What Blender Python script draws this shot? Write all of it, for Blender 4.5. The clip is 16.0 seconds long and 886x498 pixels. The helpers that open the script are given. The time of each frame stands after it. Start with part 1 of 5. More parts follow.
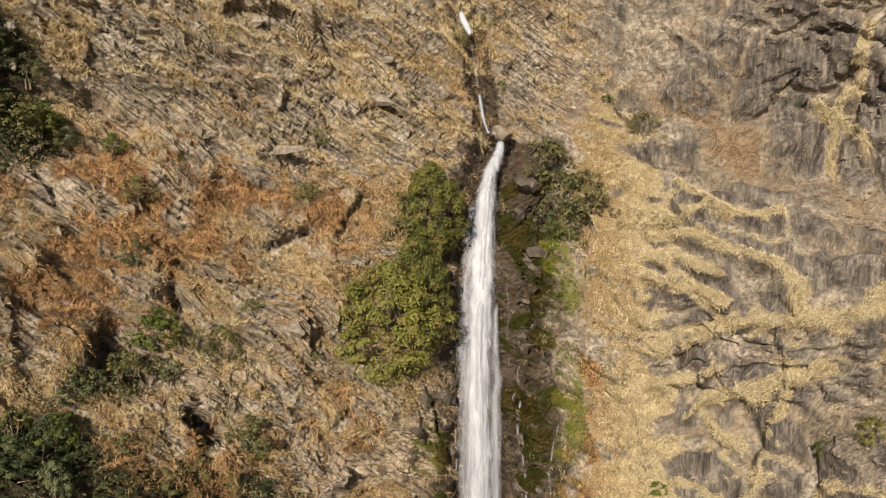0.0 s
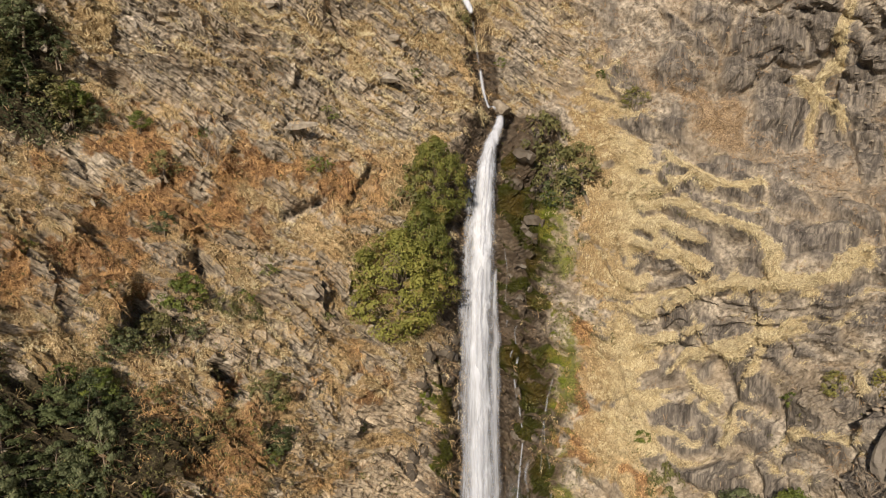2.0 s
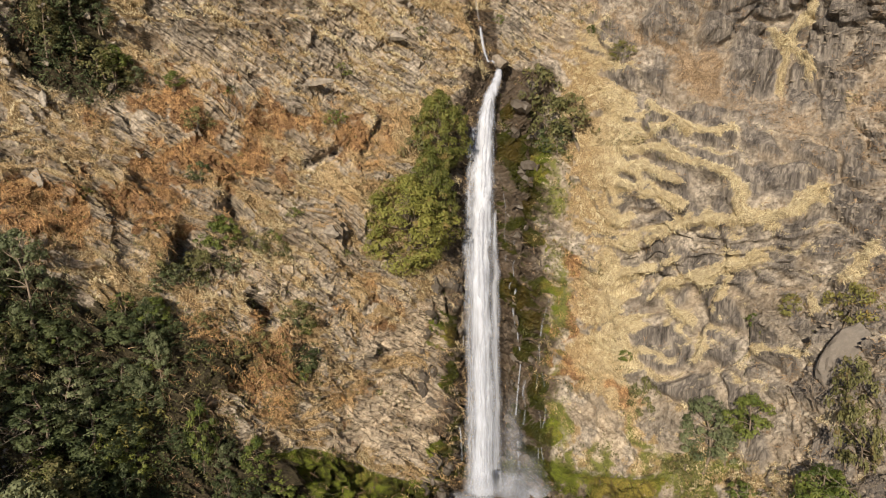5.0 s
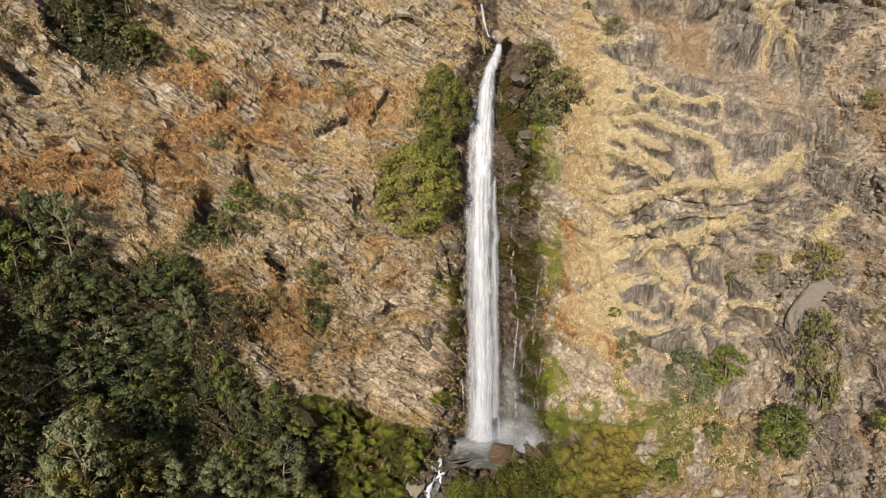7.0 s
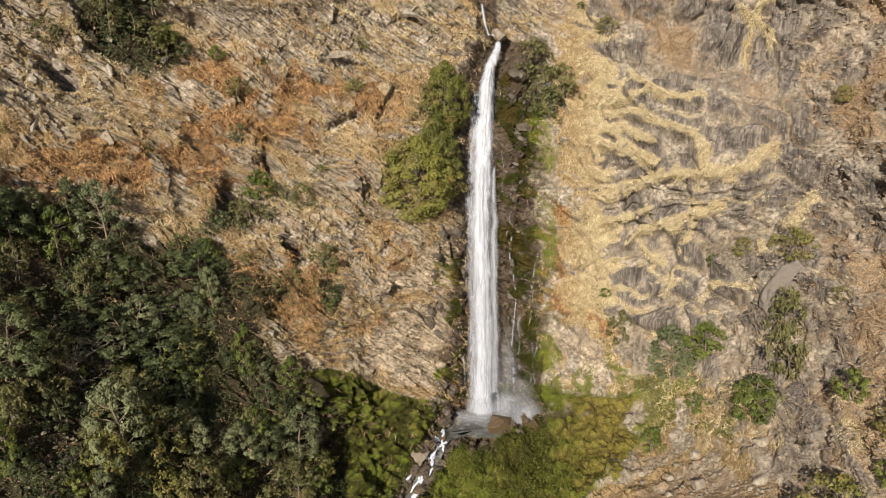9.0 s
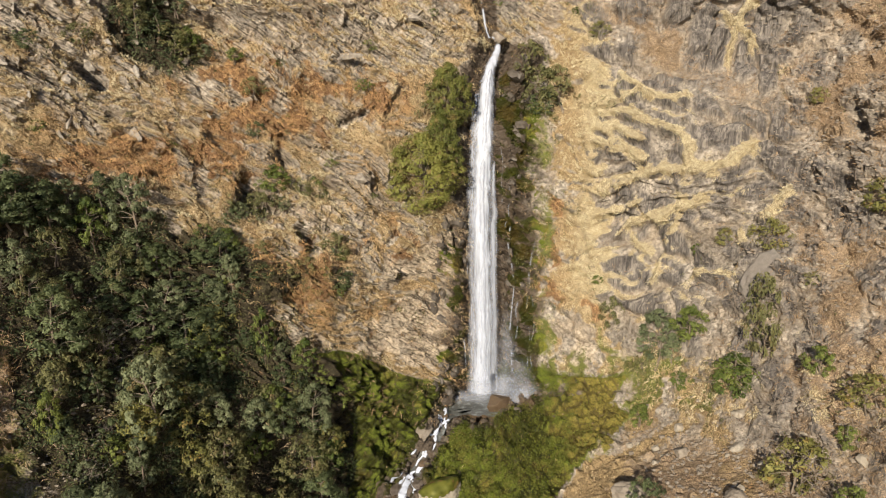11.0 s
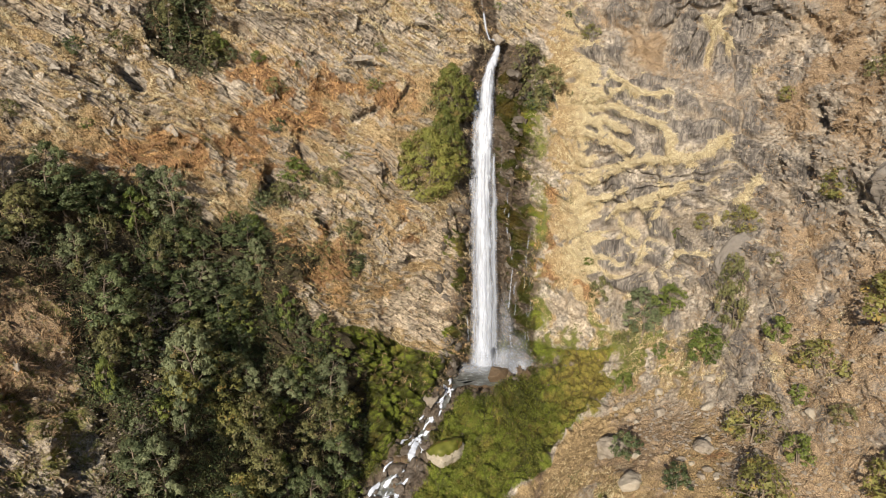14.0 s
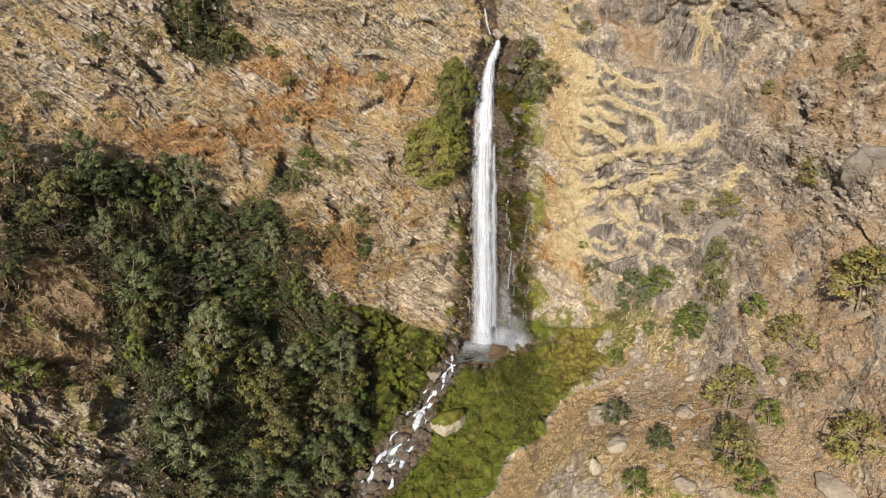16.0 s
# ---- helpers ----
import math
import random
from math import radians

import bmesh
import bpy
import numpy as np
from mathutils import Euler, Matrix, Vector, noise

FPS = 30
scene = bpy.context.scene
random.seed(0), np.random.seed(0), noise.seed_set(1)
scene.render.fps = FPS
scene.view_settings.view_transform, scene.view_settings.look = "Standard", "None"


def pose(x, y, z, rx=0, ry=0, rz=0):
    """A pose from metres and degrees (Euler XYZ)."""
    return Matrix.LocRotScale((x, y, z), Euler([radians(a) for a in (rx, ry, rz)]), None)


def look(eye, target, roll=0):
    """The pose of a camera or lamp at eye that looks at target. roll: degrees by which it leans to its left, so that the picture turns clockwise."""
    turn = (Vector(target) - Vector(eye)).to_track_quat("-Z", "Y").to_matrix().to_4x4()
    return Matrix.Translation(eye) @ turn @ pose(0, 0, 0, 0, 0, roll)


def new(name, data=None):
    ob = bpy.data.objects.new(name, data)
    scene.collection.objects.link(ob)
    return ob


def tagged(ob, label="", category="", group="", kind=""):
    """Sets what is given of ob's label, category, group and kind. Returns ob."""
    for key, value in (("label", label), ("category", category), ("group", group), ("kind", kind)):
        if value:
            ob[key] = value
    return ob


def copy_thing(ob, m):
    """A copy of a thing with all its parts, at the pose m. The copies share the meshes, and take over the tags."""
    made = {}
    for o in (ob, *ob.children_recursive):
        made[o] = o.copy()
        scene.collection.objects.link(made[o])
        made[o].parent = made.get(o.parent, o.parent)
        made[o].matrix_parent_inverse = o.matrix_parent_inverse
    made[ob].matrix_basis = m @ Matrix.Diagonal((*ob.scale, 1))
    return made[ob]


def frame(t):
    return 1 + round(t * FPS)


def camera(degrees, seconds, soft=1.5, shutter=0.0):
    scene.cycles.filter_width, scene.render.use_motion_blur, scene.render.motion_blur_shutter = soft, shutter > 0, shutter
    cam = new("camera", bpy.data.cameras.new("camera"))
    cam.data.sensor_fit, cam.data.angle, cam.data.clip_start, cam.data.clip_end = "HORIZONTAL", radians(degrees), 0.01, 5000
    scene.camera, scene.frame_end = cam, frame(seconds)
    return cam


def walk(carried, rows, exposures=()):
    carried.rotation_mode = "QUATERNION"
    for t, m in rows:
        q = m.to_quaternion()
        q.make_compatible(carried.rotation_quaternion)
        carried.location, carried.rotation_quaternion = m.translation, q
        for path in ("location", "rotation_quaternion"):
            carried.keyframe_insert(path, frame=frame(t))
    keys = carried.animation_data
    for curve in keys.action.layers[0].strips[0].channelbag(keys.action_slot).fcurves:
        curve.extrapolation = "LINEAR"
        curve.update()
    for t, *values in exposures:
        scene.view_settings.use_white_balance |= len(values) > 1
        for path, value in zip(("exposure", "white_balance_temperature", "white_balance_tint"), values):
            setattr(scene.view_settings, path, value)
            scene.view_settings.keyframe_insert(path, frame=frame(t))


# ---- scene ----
from mathutils import kdtree

cam = camera(66.0, 16.0, soft=1.0)
PATH = [
    (0, (0.753, -52.834, 42.173), (0.561, -50.852, 41.981), -0.3),
    (1.5, (1.055, -55.932, 42.879), (0.857, -53.961, 42.606), -0.4),
    (3.5, (1.737, -60.464, 43.644), (1.523, -58.512, 43.263), -0.7),
    (4.7, (2.171, -63.414, 43.658), (1.947, -61.475, 43.224), -1.2),
    (6.8, (3.568, -68.851, 43.545), (3.317, -66.934, 43.034), -1.4),
    (7, (3.69, -69.381, 43.554), (3.435, -67.466, 43.039), -1.4),
    (9, (4.643, -74.663, 44.465), (4.374, -72.757, 43.92), -1.5),
    (9.2, (4.661, -75.16, 44.508), (4.393, -73.254, 43.963), -1.4),
    (11.3, (4.338, -80.808, 45.634), (4.085, -78.906, 45.068), -1.3),
    (12.5, (4.563, -83.945, 46.432), (4.309, -82.048, 45.852), -1.3),
    (14.5, (5.311, -89.287, 47.466), (5.049, -87.398, 46.866), -1.5),
    (16, (5.612, -93.379, 48.229), (5.349, -91.498, 47.603), -1.4),
]
walk(cam, [(t, look(eye, target, roll)) for t, eye, target, roll in PATH], [(0, 0.30, 6900, 11.5), (4.5, 0.39, 6750, 11), (9, 0.53, 6600, 10), (16, 0.64, 6400, 9.5)])

# ---- world, sun, exposure ----
SUN_TRAVEL = Vector((0.18, 0.87, -0.44)).normalized()
world = bpy.data.worlds.new("world")
scene.world = world
world.use_nodes = True
sky = world.node_tree.nodes.new("ShaderNodeTexSky")
sky.sky_type, sky.sun_disc = "NISHITA", False
sky.sun_elevation = math.asin(-SUN_TRAVEL.z)
sky.sun_rotation = math.atan2(-SUN_TRAVEL.x, -SUN_TRAVEL.y)
sky.altitude, sky.air_density, sky.dust_density = 1500, 1.0, 1.5
back = world.node_tree.nodes["Background"]
back.inputs["Strength"].default_value = 0.08
world.node_tree.links.new(sky.outputs[0], back.inputs["Color"])
sun = new("sun", bpy.data.lights.new("sun", "SUN"))
sun.data.energy, sun.data.angle, sun.data.color = 5.0, radians(0.6), (1.0, 0.875, 0.70)
sun.matrix_world = look((0, -50, 120), Vector((0, -50, 120)) + SUN_TRAVEL)


# ---- number helpers ----
def step(a, b, v):
    """Smooth 0..1 ramp of v between a and b."""
    t = np.clip((v - a) / (b - a), 0, 1)
    return t * t * (3 - 2 * t)


def hash01(i, j, k, seed):
    n = (i * 73856093) ^ (j * 19349663) ^ (k * 83492791) ^ (seed * 2654435)
    n = (n ^ (n >> 13)) * 1274126177 & 0x7FFFFFFF
    n = (n ^ (n >> 15)) * 668265263 & 0x7FFFFFFF
    return ((n >> 7) & 0xFFFF) / 65535.0


def value(p, seed):
    """Smooth value noise, 0..1, at the points p."""
    c = np.floor(p).astype(np.int64)
    f = p - c
    f = f * f * (3 - 2 * f)
    out = np.zeros(len(p))
    for a in (0, 1):
        wa = f[:, 0] if a else 1 - f[:, 0]
        for b in (0, 1):
            wb = wa * (f[:, 1] if b else 1 - f[:, 1])
            for d in (0, 1):
                wd = wb * (f[:, 2] if d else 1 - f[:, 2])
                out += wd * hash01(c[:, 0] + a, c[:, 1] + b, c[:, 2] + d, seed)
    return out


def fbm(p, size, seed, octaves=3):
    """Layered noise, about -1..1, whose largest lumps are size metres."""
    out, amp, q, total = np.zeros(len(p)), 1.0, p / size, 0.0
    for o in range(octaves):
        out += amp * (value(q + 17.3 * o, seed + o) - 0.5) * 2
        total += amp
        q, amp = q * 2.07, amp * 0.5
    return out / total * 1.4


def cells(p, seed):
    """Cell noise: distance to the nearest and next seed, the nearest seed's offset, two random numbers of the cell."""
    c = np.floor(p).astype(np.int64)
    n = len(p)
    f1, f2 = np.full(n, 9.0), np.full(n, 9.0)
    off, r1, r2 = np.zeros((n, 3)), np.zeros(n), np.zeros(n)
    for a in (-1, 0, 1):
        for b in (-1, 0, 1):
            for d in (-1, 0, 1):
                i, j, k = c[:, 0] + a, c[:, 1] + b, c[:, 2] + d
                s = np.stack([i + hash01(i, j, k, seed), j + hash01(i, j, k, seed + 1), k + hash01(i, j, k, seed + 2)], 1)
                v = p - s
                dist = np.sqrt((v * v).sum(1))
                near = dist < f1
                f2 = np.where(near, f1, np.minimum(f2, dist))
                f1 = np.where(near, dist, f1)
                off[near] = v[near]
                h = hash01(i, j, k, seed + 3)
                r1 = np.where(near, h, r1)
                r2 = np.where(near, hash01(i, j, k, seed + 4), r2)
    return f1, f2, off, r1, r2


def near_line(p, line):
    """Distance of the points p to a line through a few places, and how far along it."""
    best, along, run = np.full(len(p), 1e9), np.zeros(len(p)), 0.0
    for a, b in zip(line, line[1:]):
        a, b = np.array(a, float), np.array(b, float)
        d = b - a
        size = np.linalg.norm(d)
        t = np.clip((p - a) @ d / size**2, 0, 1)
        dist = np.linalg.norm(p - (a + t[:, None] * d), axis=1)
        along = np.where(dist < best, run + t * size, along)
        best = np.minimum(best, dist)
        run += size
    return best, along


def blob(p, x, y, z, rx, ry, rz):
    return np.exp(-(((p[:, 0] - x) / rx) ** 2 + ((p[:, 1] - y) / ry) ** 2 + ((p[:, 2] - z) / rz) ** 2))


def build_mesh(name, verts, faces, smooth=True):
    """A mesh from an array of places and one or several arrays of faces."""
    me = bpy.data.meshes.new(name)
    groups = faces if isinstance(faces, list) else [faces]
    groups = [np.asarray(g, np.int32) for g in groups if len(g)]
    loops = np.concatenate([g.ravel() for g in groups])
    sizes = np.concatenate([np.full(len(g), g.shape[1], np.int32) for g in groups])
    me.vertices.add(len(verts))
    me.vertices.foreach_set("co", np.asarray(verts, np.float32).ravel())
    me.loops.add(len(loops))
    me.loops.foreach_set("vertex_index", loops)
    me.polygons.add(len(sizes))
    me.polygons.foreach_set("loop_start", np.concatenate([[0], np.cumsum(sizes)[:-1]]).astype(np.int32))
    me.polygons.foreach_set("use_smooth", np.full(len(sizes), smooth))
    me.update(calc_edges=True)
    return me


def give(me, name, values):
    me.attributes.new(name, "FLOAT", "POINT").data.foreach_set("value", np.asarray(values, np.float32))


def part(name, me, material, parent=None, label=""):
    """Links a mesh as one object under a thing."""
    me.materials.append(material)
    ob = new(name, me)
    ob.parent = parent
    if label:
        ob["label"] = label
    return ob


# ---- materials ----
class Nodes:
    """A node material written in short."""

    def __init__(self, name):
        self.mat = bpy.data.materials.new(name)
        self.mat.use_nodes = True
        self.tree = self.mat.node_tree
        self.bsdf = self.tree.nodes["Principled BSDF"]
        self.place = self.tree.nodes.new("ShaderNodeNewGeometry").outputs["Position"]

    def put(self, socket, v):
        if isinstance(v, bpy.types.NodeSocket):
            self.tree.links.new(v, socket)
        elif isinstance(v, (tuple, list)) and len(v) == 3 and socket.type == "RGBA":
            socket.default_value = (*v, 1)
        else:
            socket.default_value = v

    def math(self, op, a, b=0.0, c=0.0, clamp=False):
        n = self.tree.nodes.new("ShaderNodeMath")
        n.operation, n.use_clamp = op, clamp
        for i, v in enumerate((a, b, c)):
            self.put(n.inputs[i], v)
        return n.outputs[0]

    def noise(self, scale, detail=4, rough=0.55, stretch=None, own=False):
        n = self.tree.nodes.new("ShaderNodeTexNoise")
        n.inputs["Scale"].default_value, n.inputs["Detail"].default_value, n.inputs["Roughness"].default_value = scale, detail, rough
        where = self.tree.nodes.new("ShaderNodeTexCoord").outputs["Object"] if own else self.place
        if stretch:
            m = self.tree.nodes.new("ShaderNodeMapping")
            m.inputs["Scale"].default_value = stretch
            self.tree.links.new(where, m.inputs["Vector"])
            where = m.outputs[0]
        self.tree.links.new(where, n.inputs["Vector"])
        return n.outputs[0]

    def bedded(self, scale, dip, stretch, detail=5):
        """Noise drawn out along the dip of the beds."""
        m = self.tree.nodes.new("ShaderNodeMapping")
        m.vector_type = "TEXTURE"
        m.inputs["Rotation"].default_value = (0, dip, 0)
        m.inputs["Scale"].default_value = stretch
        self.tree.links.new(self.place, m.inputs["Vector"])
        n = self.tree.nodes.new("ShaderNodeTexNoise")
        n.inputs["Scale"].default_value, n.inputs["Detail"].default_value, n.inputs["Roughness"].default_value = scale, detail, 0.6
        self.tree.links.new(m.outputs[0], n.inputs["Vector"])
        return n.outputs[0]

    def ramp(self, v, *stops):
        n = self.tree.nodes.new("ShaderNodeValToRGB")
        e = n.color_ramp.elements
        while len(e) < len(stops):
            e.new(0.5)
        for q, (at, col) in zip(e, stops):
            q.position, q.color = at, (*col, 1)
        self.put(n.inputs[0], v)
        return n.outputs[0]

    def mix(self, f, a, b, kind="MIX"):
        n = self.tree.nodes.new("ShaderNodeMix")
        n.data_type, n.blend_type = "RGBA", kind
        self.put(n.inputs["Factor"], f)
        self.put(n.inputs["A"], a)
        self.put(n.inputs["B"], b)
        return n.outputs["Result"]

    def attr(self, name):
        n = self.tree.nodes.new("ShaderNodeAttribute")
        n.attribute_name = name
        return n.outputs["Fac"]

    def edge(self, v, low, high):
        n = self.tree.nodes.new("ShaderNodeMapRange")
        n.interpolation_type = "SMOOTHSTEP"
        self.put(n.inputs[0], v)
        n.inputs[1].default_value, n.inputs[2].default_value = low, high
        return n.outputs[0]

    def rand(self):
        return self.tree.nodes.new("ShaderNodeObjectInfo").outputs["Random"]

    def done(self, colour, rough=0.9, bump=None, depth=0.05, power=0.6, spec=0.25):
        self.put(self.bsdf.inputs["Base Color"], colour)
        self.put(self.bsdf.inputs["Roughness"], rough)
        self.put(self.bsdf.inputs["Specular IOR Level"], spec)
        if bump is not None:
            n = self.tree.nodes.new("ShaderNodeBump")
            n.inputs["Strength"].default_value, n.inputs["Distance"].default_value = power, depth
            self.put(n.inputs["Height"], bump)
            self.tree.links.new(n.outputs[0], self.bsdf.inputs["Normal"])
        return self.mat


def rock_colour(m):
    broad, grain = m.noise(0.22, 5), m.noise(2.6, 8, 0.65)
    rock = m.ramp(grain, (0.35, (0.12, 0.11, 0.098)), (0.5, (0.31, 0.283, 0.246)), (0.66, (0.53, 0.485, 0.425)))
    warm = m.mix(m.edge(broad, 0.42, 0.62), rock, m.mix(0.45, rock, (0.31, 0.25, 0.18)))
    return warm, grain


def make_land():
    """Rock with dry grass, rust-red fern, moss, green herbs, wet streaks and scrub laid over it by masks of the ground;
    the wet mask also paints shade into the moss.
    """
    m = Nodes("land")
    rock, grain = rock_colour(m)
    fine, mid = m.noise(9.0, 6, 0.7), m.noise(1.1, 5, 0.6)
    streak = m.noise(1.0, 6, 0.65, (1.6, 1.6, 0.16))
    thread = m.noise(1.0, 4, 0.6, (5.5, 5.5, 0.45))
    slab = m.ramp(m.math("ADD", m.math("MULTIPLY", streak, 0.6), m.math("MULTIPLY", thread, 0.4)), (0.38, (0.052, 0.047, 0.044)), (0.5, (0.145, 0.13, 0.118)), (0.62, (0.31, 0.278, 0.238)))
    rock = m.mix(m.math("MULTIPLY", m.edge(m.math("ADD", m.attr("bare"), m.math("MULTIPLY", m.math("SUBTRACT", mid, 0.5), 0.8)), 0.35, 0.6), 0.75), rock, m.ramp(grain, (0.39, (0.30, 0.25, 0.19)), (0.61, (0.56, 0.49, 0.39))))
    joints = m.bedded(1.0, 0.607, (2.2, 0.8, 0.22))
    cracks = m.math("ADD", m.math("MULTIPLY", joints, 0.65), m.math("MULTIPLY", m.bedded(1.0, 0.66, (0.9, 0.5, 0.09)), 0.35))
    rock = m.mix(m.attr("left"), rock, m.mix(1.0, rock, m.ramp(cracks, (0.40, (0.30, 0.29, 0.28)), (0.47, (0.95, 0.95, 0.95)), (0.60, (1.2, 1.19, 1.17))), "MULTIPLY"))
    layers = m.ramp(m.attr("band"), (0.1, (0.62, 0.60, 0.58)), (0.9, (1.25, 1.22, 1.18)))
    rock = m.mix(1.0, rock, layers, "MULTIPLY")
    col = m.mix(m.attr("slab"), rock, slab)

    def layer(col, name, tint, low, high, spread=0.9):
        v = m.math("ADD", m.attr(name), m.math("MULTIPLY", m.math("SUBTRACT", m.math("ADD", m.math("MULTIPLY", fine, 0.5), m.math("MULTIPLY", mid, 0.5)), 0.5), spread))
        return m.mix(m.edge(v, low, high), col, tint)

    soil = m.ramp(fine, (0.39, (0.115, 0.082, 0.056)), (0.61, (0.42, 0.315, 0.205)))
    col = layer(col, "scrub", soil, 0.4, 0.6)
    col = layer(col, "grass", m.mix(m.attr("pale"), m.ramp(fine, (0.39, (0.11, 0.078, 0.042)), (0.61, (0.42, 0.31, 0.17))), m.ramp(fine, (0.39, (0.19, 0.15, 0.085)), (0.61, (0.57, 0.49, 0.325)))), 0.42, 0.58)
    col = layer(col, "rust", m.ramp(fine, (0.39, (0.075, 0.04, 0.02)), (0.61, (0.32, 0.19, 0.10))), 0.42, 0.62)
    col = layer(col, "herb", m.ramp(fine, (0.39, (0.07, 0.08, 0.02)), (0.61, (0.21, 0.22, 0.06))), 0.42, 0.6)
    green = m.ramp(fine, (0.39, (0.040, 0.056, 0.007)), (0.61, (0.155, 0.185, 0.022)))
    olive = m.ramp(fine, (0.39, (0.085, 0.07, 0.018)), (0.61, (0.27, 0.225, 0.05)))
    col = layer(col, "moss", m.mix(m.edge(m.math("ADD", m.noise(0.35, 5, 0.6), m.attr("brown")), 0.5, 0.75), green, olive), 0.44, 0.58, 0.7)
    # dark leaf litter, its colour also standing in for shade on the wood floor
    col = layer(col, "litter_shade", m.ramp(fine, (0.39, (0.024, 0.022, 0.012)), (0.61, (0.080, 0.064, 0.038))), 0.35, 0.6)
    # darkens wet rock, and paints shade and dark earth between the moss cushions
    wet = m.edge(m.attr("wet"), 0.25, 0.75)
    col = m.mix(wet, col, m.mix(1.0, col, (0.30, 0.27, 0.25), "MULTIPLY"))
    rough = m.math("SUBTRACT", 0.92, m.math("MULTIPLY", wet, 0.5))
    height = m.math("ADD", m.math("ADD", m.math("MULTIPLY", grain, 0.9), m.math("MULTIPLY", fine, 0.6)), m.math("MULTIPLY", m.math("MULTIPLY", m.edge(cracks, 0.40, 0.48), m.attr("left")), 0.5))
    return m.done(col, rough, height, 0.28, 0.9)


def make_stone(name, tint, wet=0.0, own=0.55):
    m = Nodes(name)
    rock, grain = rock_colour(m)
    spot = m.noise(14.0, 6, 0.7)
    col = m.mix(own, rock, tint)
    col = m.mix(m.edge(spot, 0.58, 0.7), col, m.mix(0.22, col, (0.5, 0.47, 0.4)))
    return m.done(col, 0.85 - wet, m.math("ADD", grain, m.math("MULTIPLY", spot, 0.4)), 0.08, 0.7)


def make_leaf(name, dark, light, dry=None):
    m = Nodes(name)
    tone = m.math("ADD", m.math("MULTIPLY", m.attr("tone"), 0.62), m.math("MULTIPLY", m.rand(), 0.38))
    col = m.ramp(tone, (0.1, dark), (0.9, light))
    if dry:
        col = m.mix(m.edge(m.noise(0.9, 3), 0.55, 0.68), col, dry)
    m.done(col, 0.6, spec=0.3)
    thin = m.tree.nodes.new("ShaderNodeBsdfTranslucent")
    m.put(thin.inputs["Color"], col)
    both = m.tree.nodes.new("ShaderNodeMixShader")
    both.inputs[0].default_value = 0.28
    m.tree.links.new(m.bsdf.outputs[0], both.inputs[1])
    m.tree.links.new(thin.outputs[0], both.inputs[2])
    m.tree.links.new(both.outputs[0], m.tree.nodes["Material Output"].inputs["Surface"])
    return m.mat


def make_blade(name):
    """Dry grass: straw, paler or redder by the tuft."""
    m = Nodes(name)
    straw = m.ramp(m.attr("tone"), (0.0, (0.12, 0.08, 0.045)), (0.4, (0.36, 0.265, 0.135)), (0.75, (0.54, 0.455, 0.28)), (1.0, (0.66, 0.595, 0.41)))
    col = m.mix(m.attr("red"), straw, m.ramp(m.attr("tone"), (0.0, (0.14, 0.075, 0.034)), (1.0, (0.60, 0.38, 0.185))))
    return m.done(col, 0.75, spec=0.2)


def make_twigs(name):
    m = Nodes(name)
    grey = m.ramp(m.attr("tone"), (0.0, (0.095, 0.066, 0.048)), (0.5, (0.30, 0.215, 0.145)), (1.0, (0.54, 0.42, 0.28)))
    return m.done(m.mix(m.attr("red"), grey, m.ramp(m.attr("tone"), (0.0, (0.12, 0.07, 0.03)), (1.0, (0.44, 0.29, 0.14)))), 0.85, spec=0.15)


def make_water(name, white, body, grain=(3.2, 3.2, 0.22), most=1.0):
    """Falling water: white where it is thick, thin and broken towards the edges."""
    m = Nodes(name)
    n = m.noise(1.0, 5, 0.6, grain)
    fine = m.noise(1.0, 3, 0.6, (9.0, 9.0, 0.7))
    thick = m.math("ADD", m.attr("thick"), m.math("MULTIPLY", m.math("SUBTRACT", m.math("ADD", m.math("MULTIPLY", n, 0.7), m.math("MULTIPLY", fine, 0.3)), 0.5), body))
    m.put(m.bsdf.inputs["Alpha"], m.math("MULTIPLY", m.edge(thick, 0.08, 1.15), most))
    col = m.ramp(m.math("ADD", m.math("MULTIPLY", n, 0.6), m.math("MULTIPLY", fine, 0.4)), (0.36, (white * 0.74, white * 0.80, white * 0.93)), (0.62, (white * 0.93, white * 1.02, white * 1.22)))
    return m.done(col, 0.45, n, 0.05, 0.3)


def make_pool(name):
    m = Nodes(name)
    n = m.noise(1.6, 5, 0.6)
    col = m.mix(m.edge(n, 0.45, 0.75), (0.09, 0.095, 0.09), (0.30, 0.32, 0.32))
    return m.done(col, 0.3, m.noise(4.0, 5, 0.65), 0.1, 0.8, spec=0.5)


def make_bark(name, tint):
    m = Nodes(name)
    n = m.noise(7.0, 5, 0.65, (1, 1, 0.25))
    return m.done(m.mix(n, tuple(c * 0.55 for c in tint), tint), 0.9, n, 0.03, 0.6)


LAND = make_land()
BOULDER = make_stone("boulder_stone", (0.20, 0.168, 0.132), 0.0, 0.75)
DARK_STONE = make_stone("stream_stone", (0.06, 0.046, 0.036), 0.4, 0.88)
RUST_STONE = make_stone("rusty_stone", (0.085, 0.054, 0.028), 0.1, 0.92)
SLAB_STONE = make_stone("slab_stone", (0.17, 0.145, 0.115), 0.0, 0.8)
GREY_STONE = make_stone("grey_stone", (0.12, 0.108, 0.098), 0.1, 0.85)
CLIFF_STONE = make_stone("cliff_stone", (0.17, 0.152, 0.13), 0.0, 0.5)
WET_STONE = make_stone("wet_stone", (0.055, 0.046, 0.038), 0.38, 0.9)
PALE_STONE = make_stone("pale_stone", (0.30, 0.268, 0.215), 0.0, 0.72)
MOSS = make_leaf("moss_cushion", (0.08, 0.09, 0.015), (0.22, 0.22, 0.04), (0.22, 0.14, 0.05))
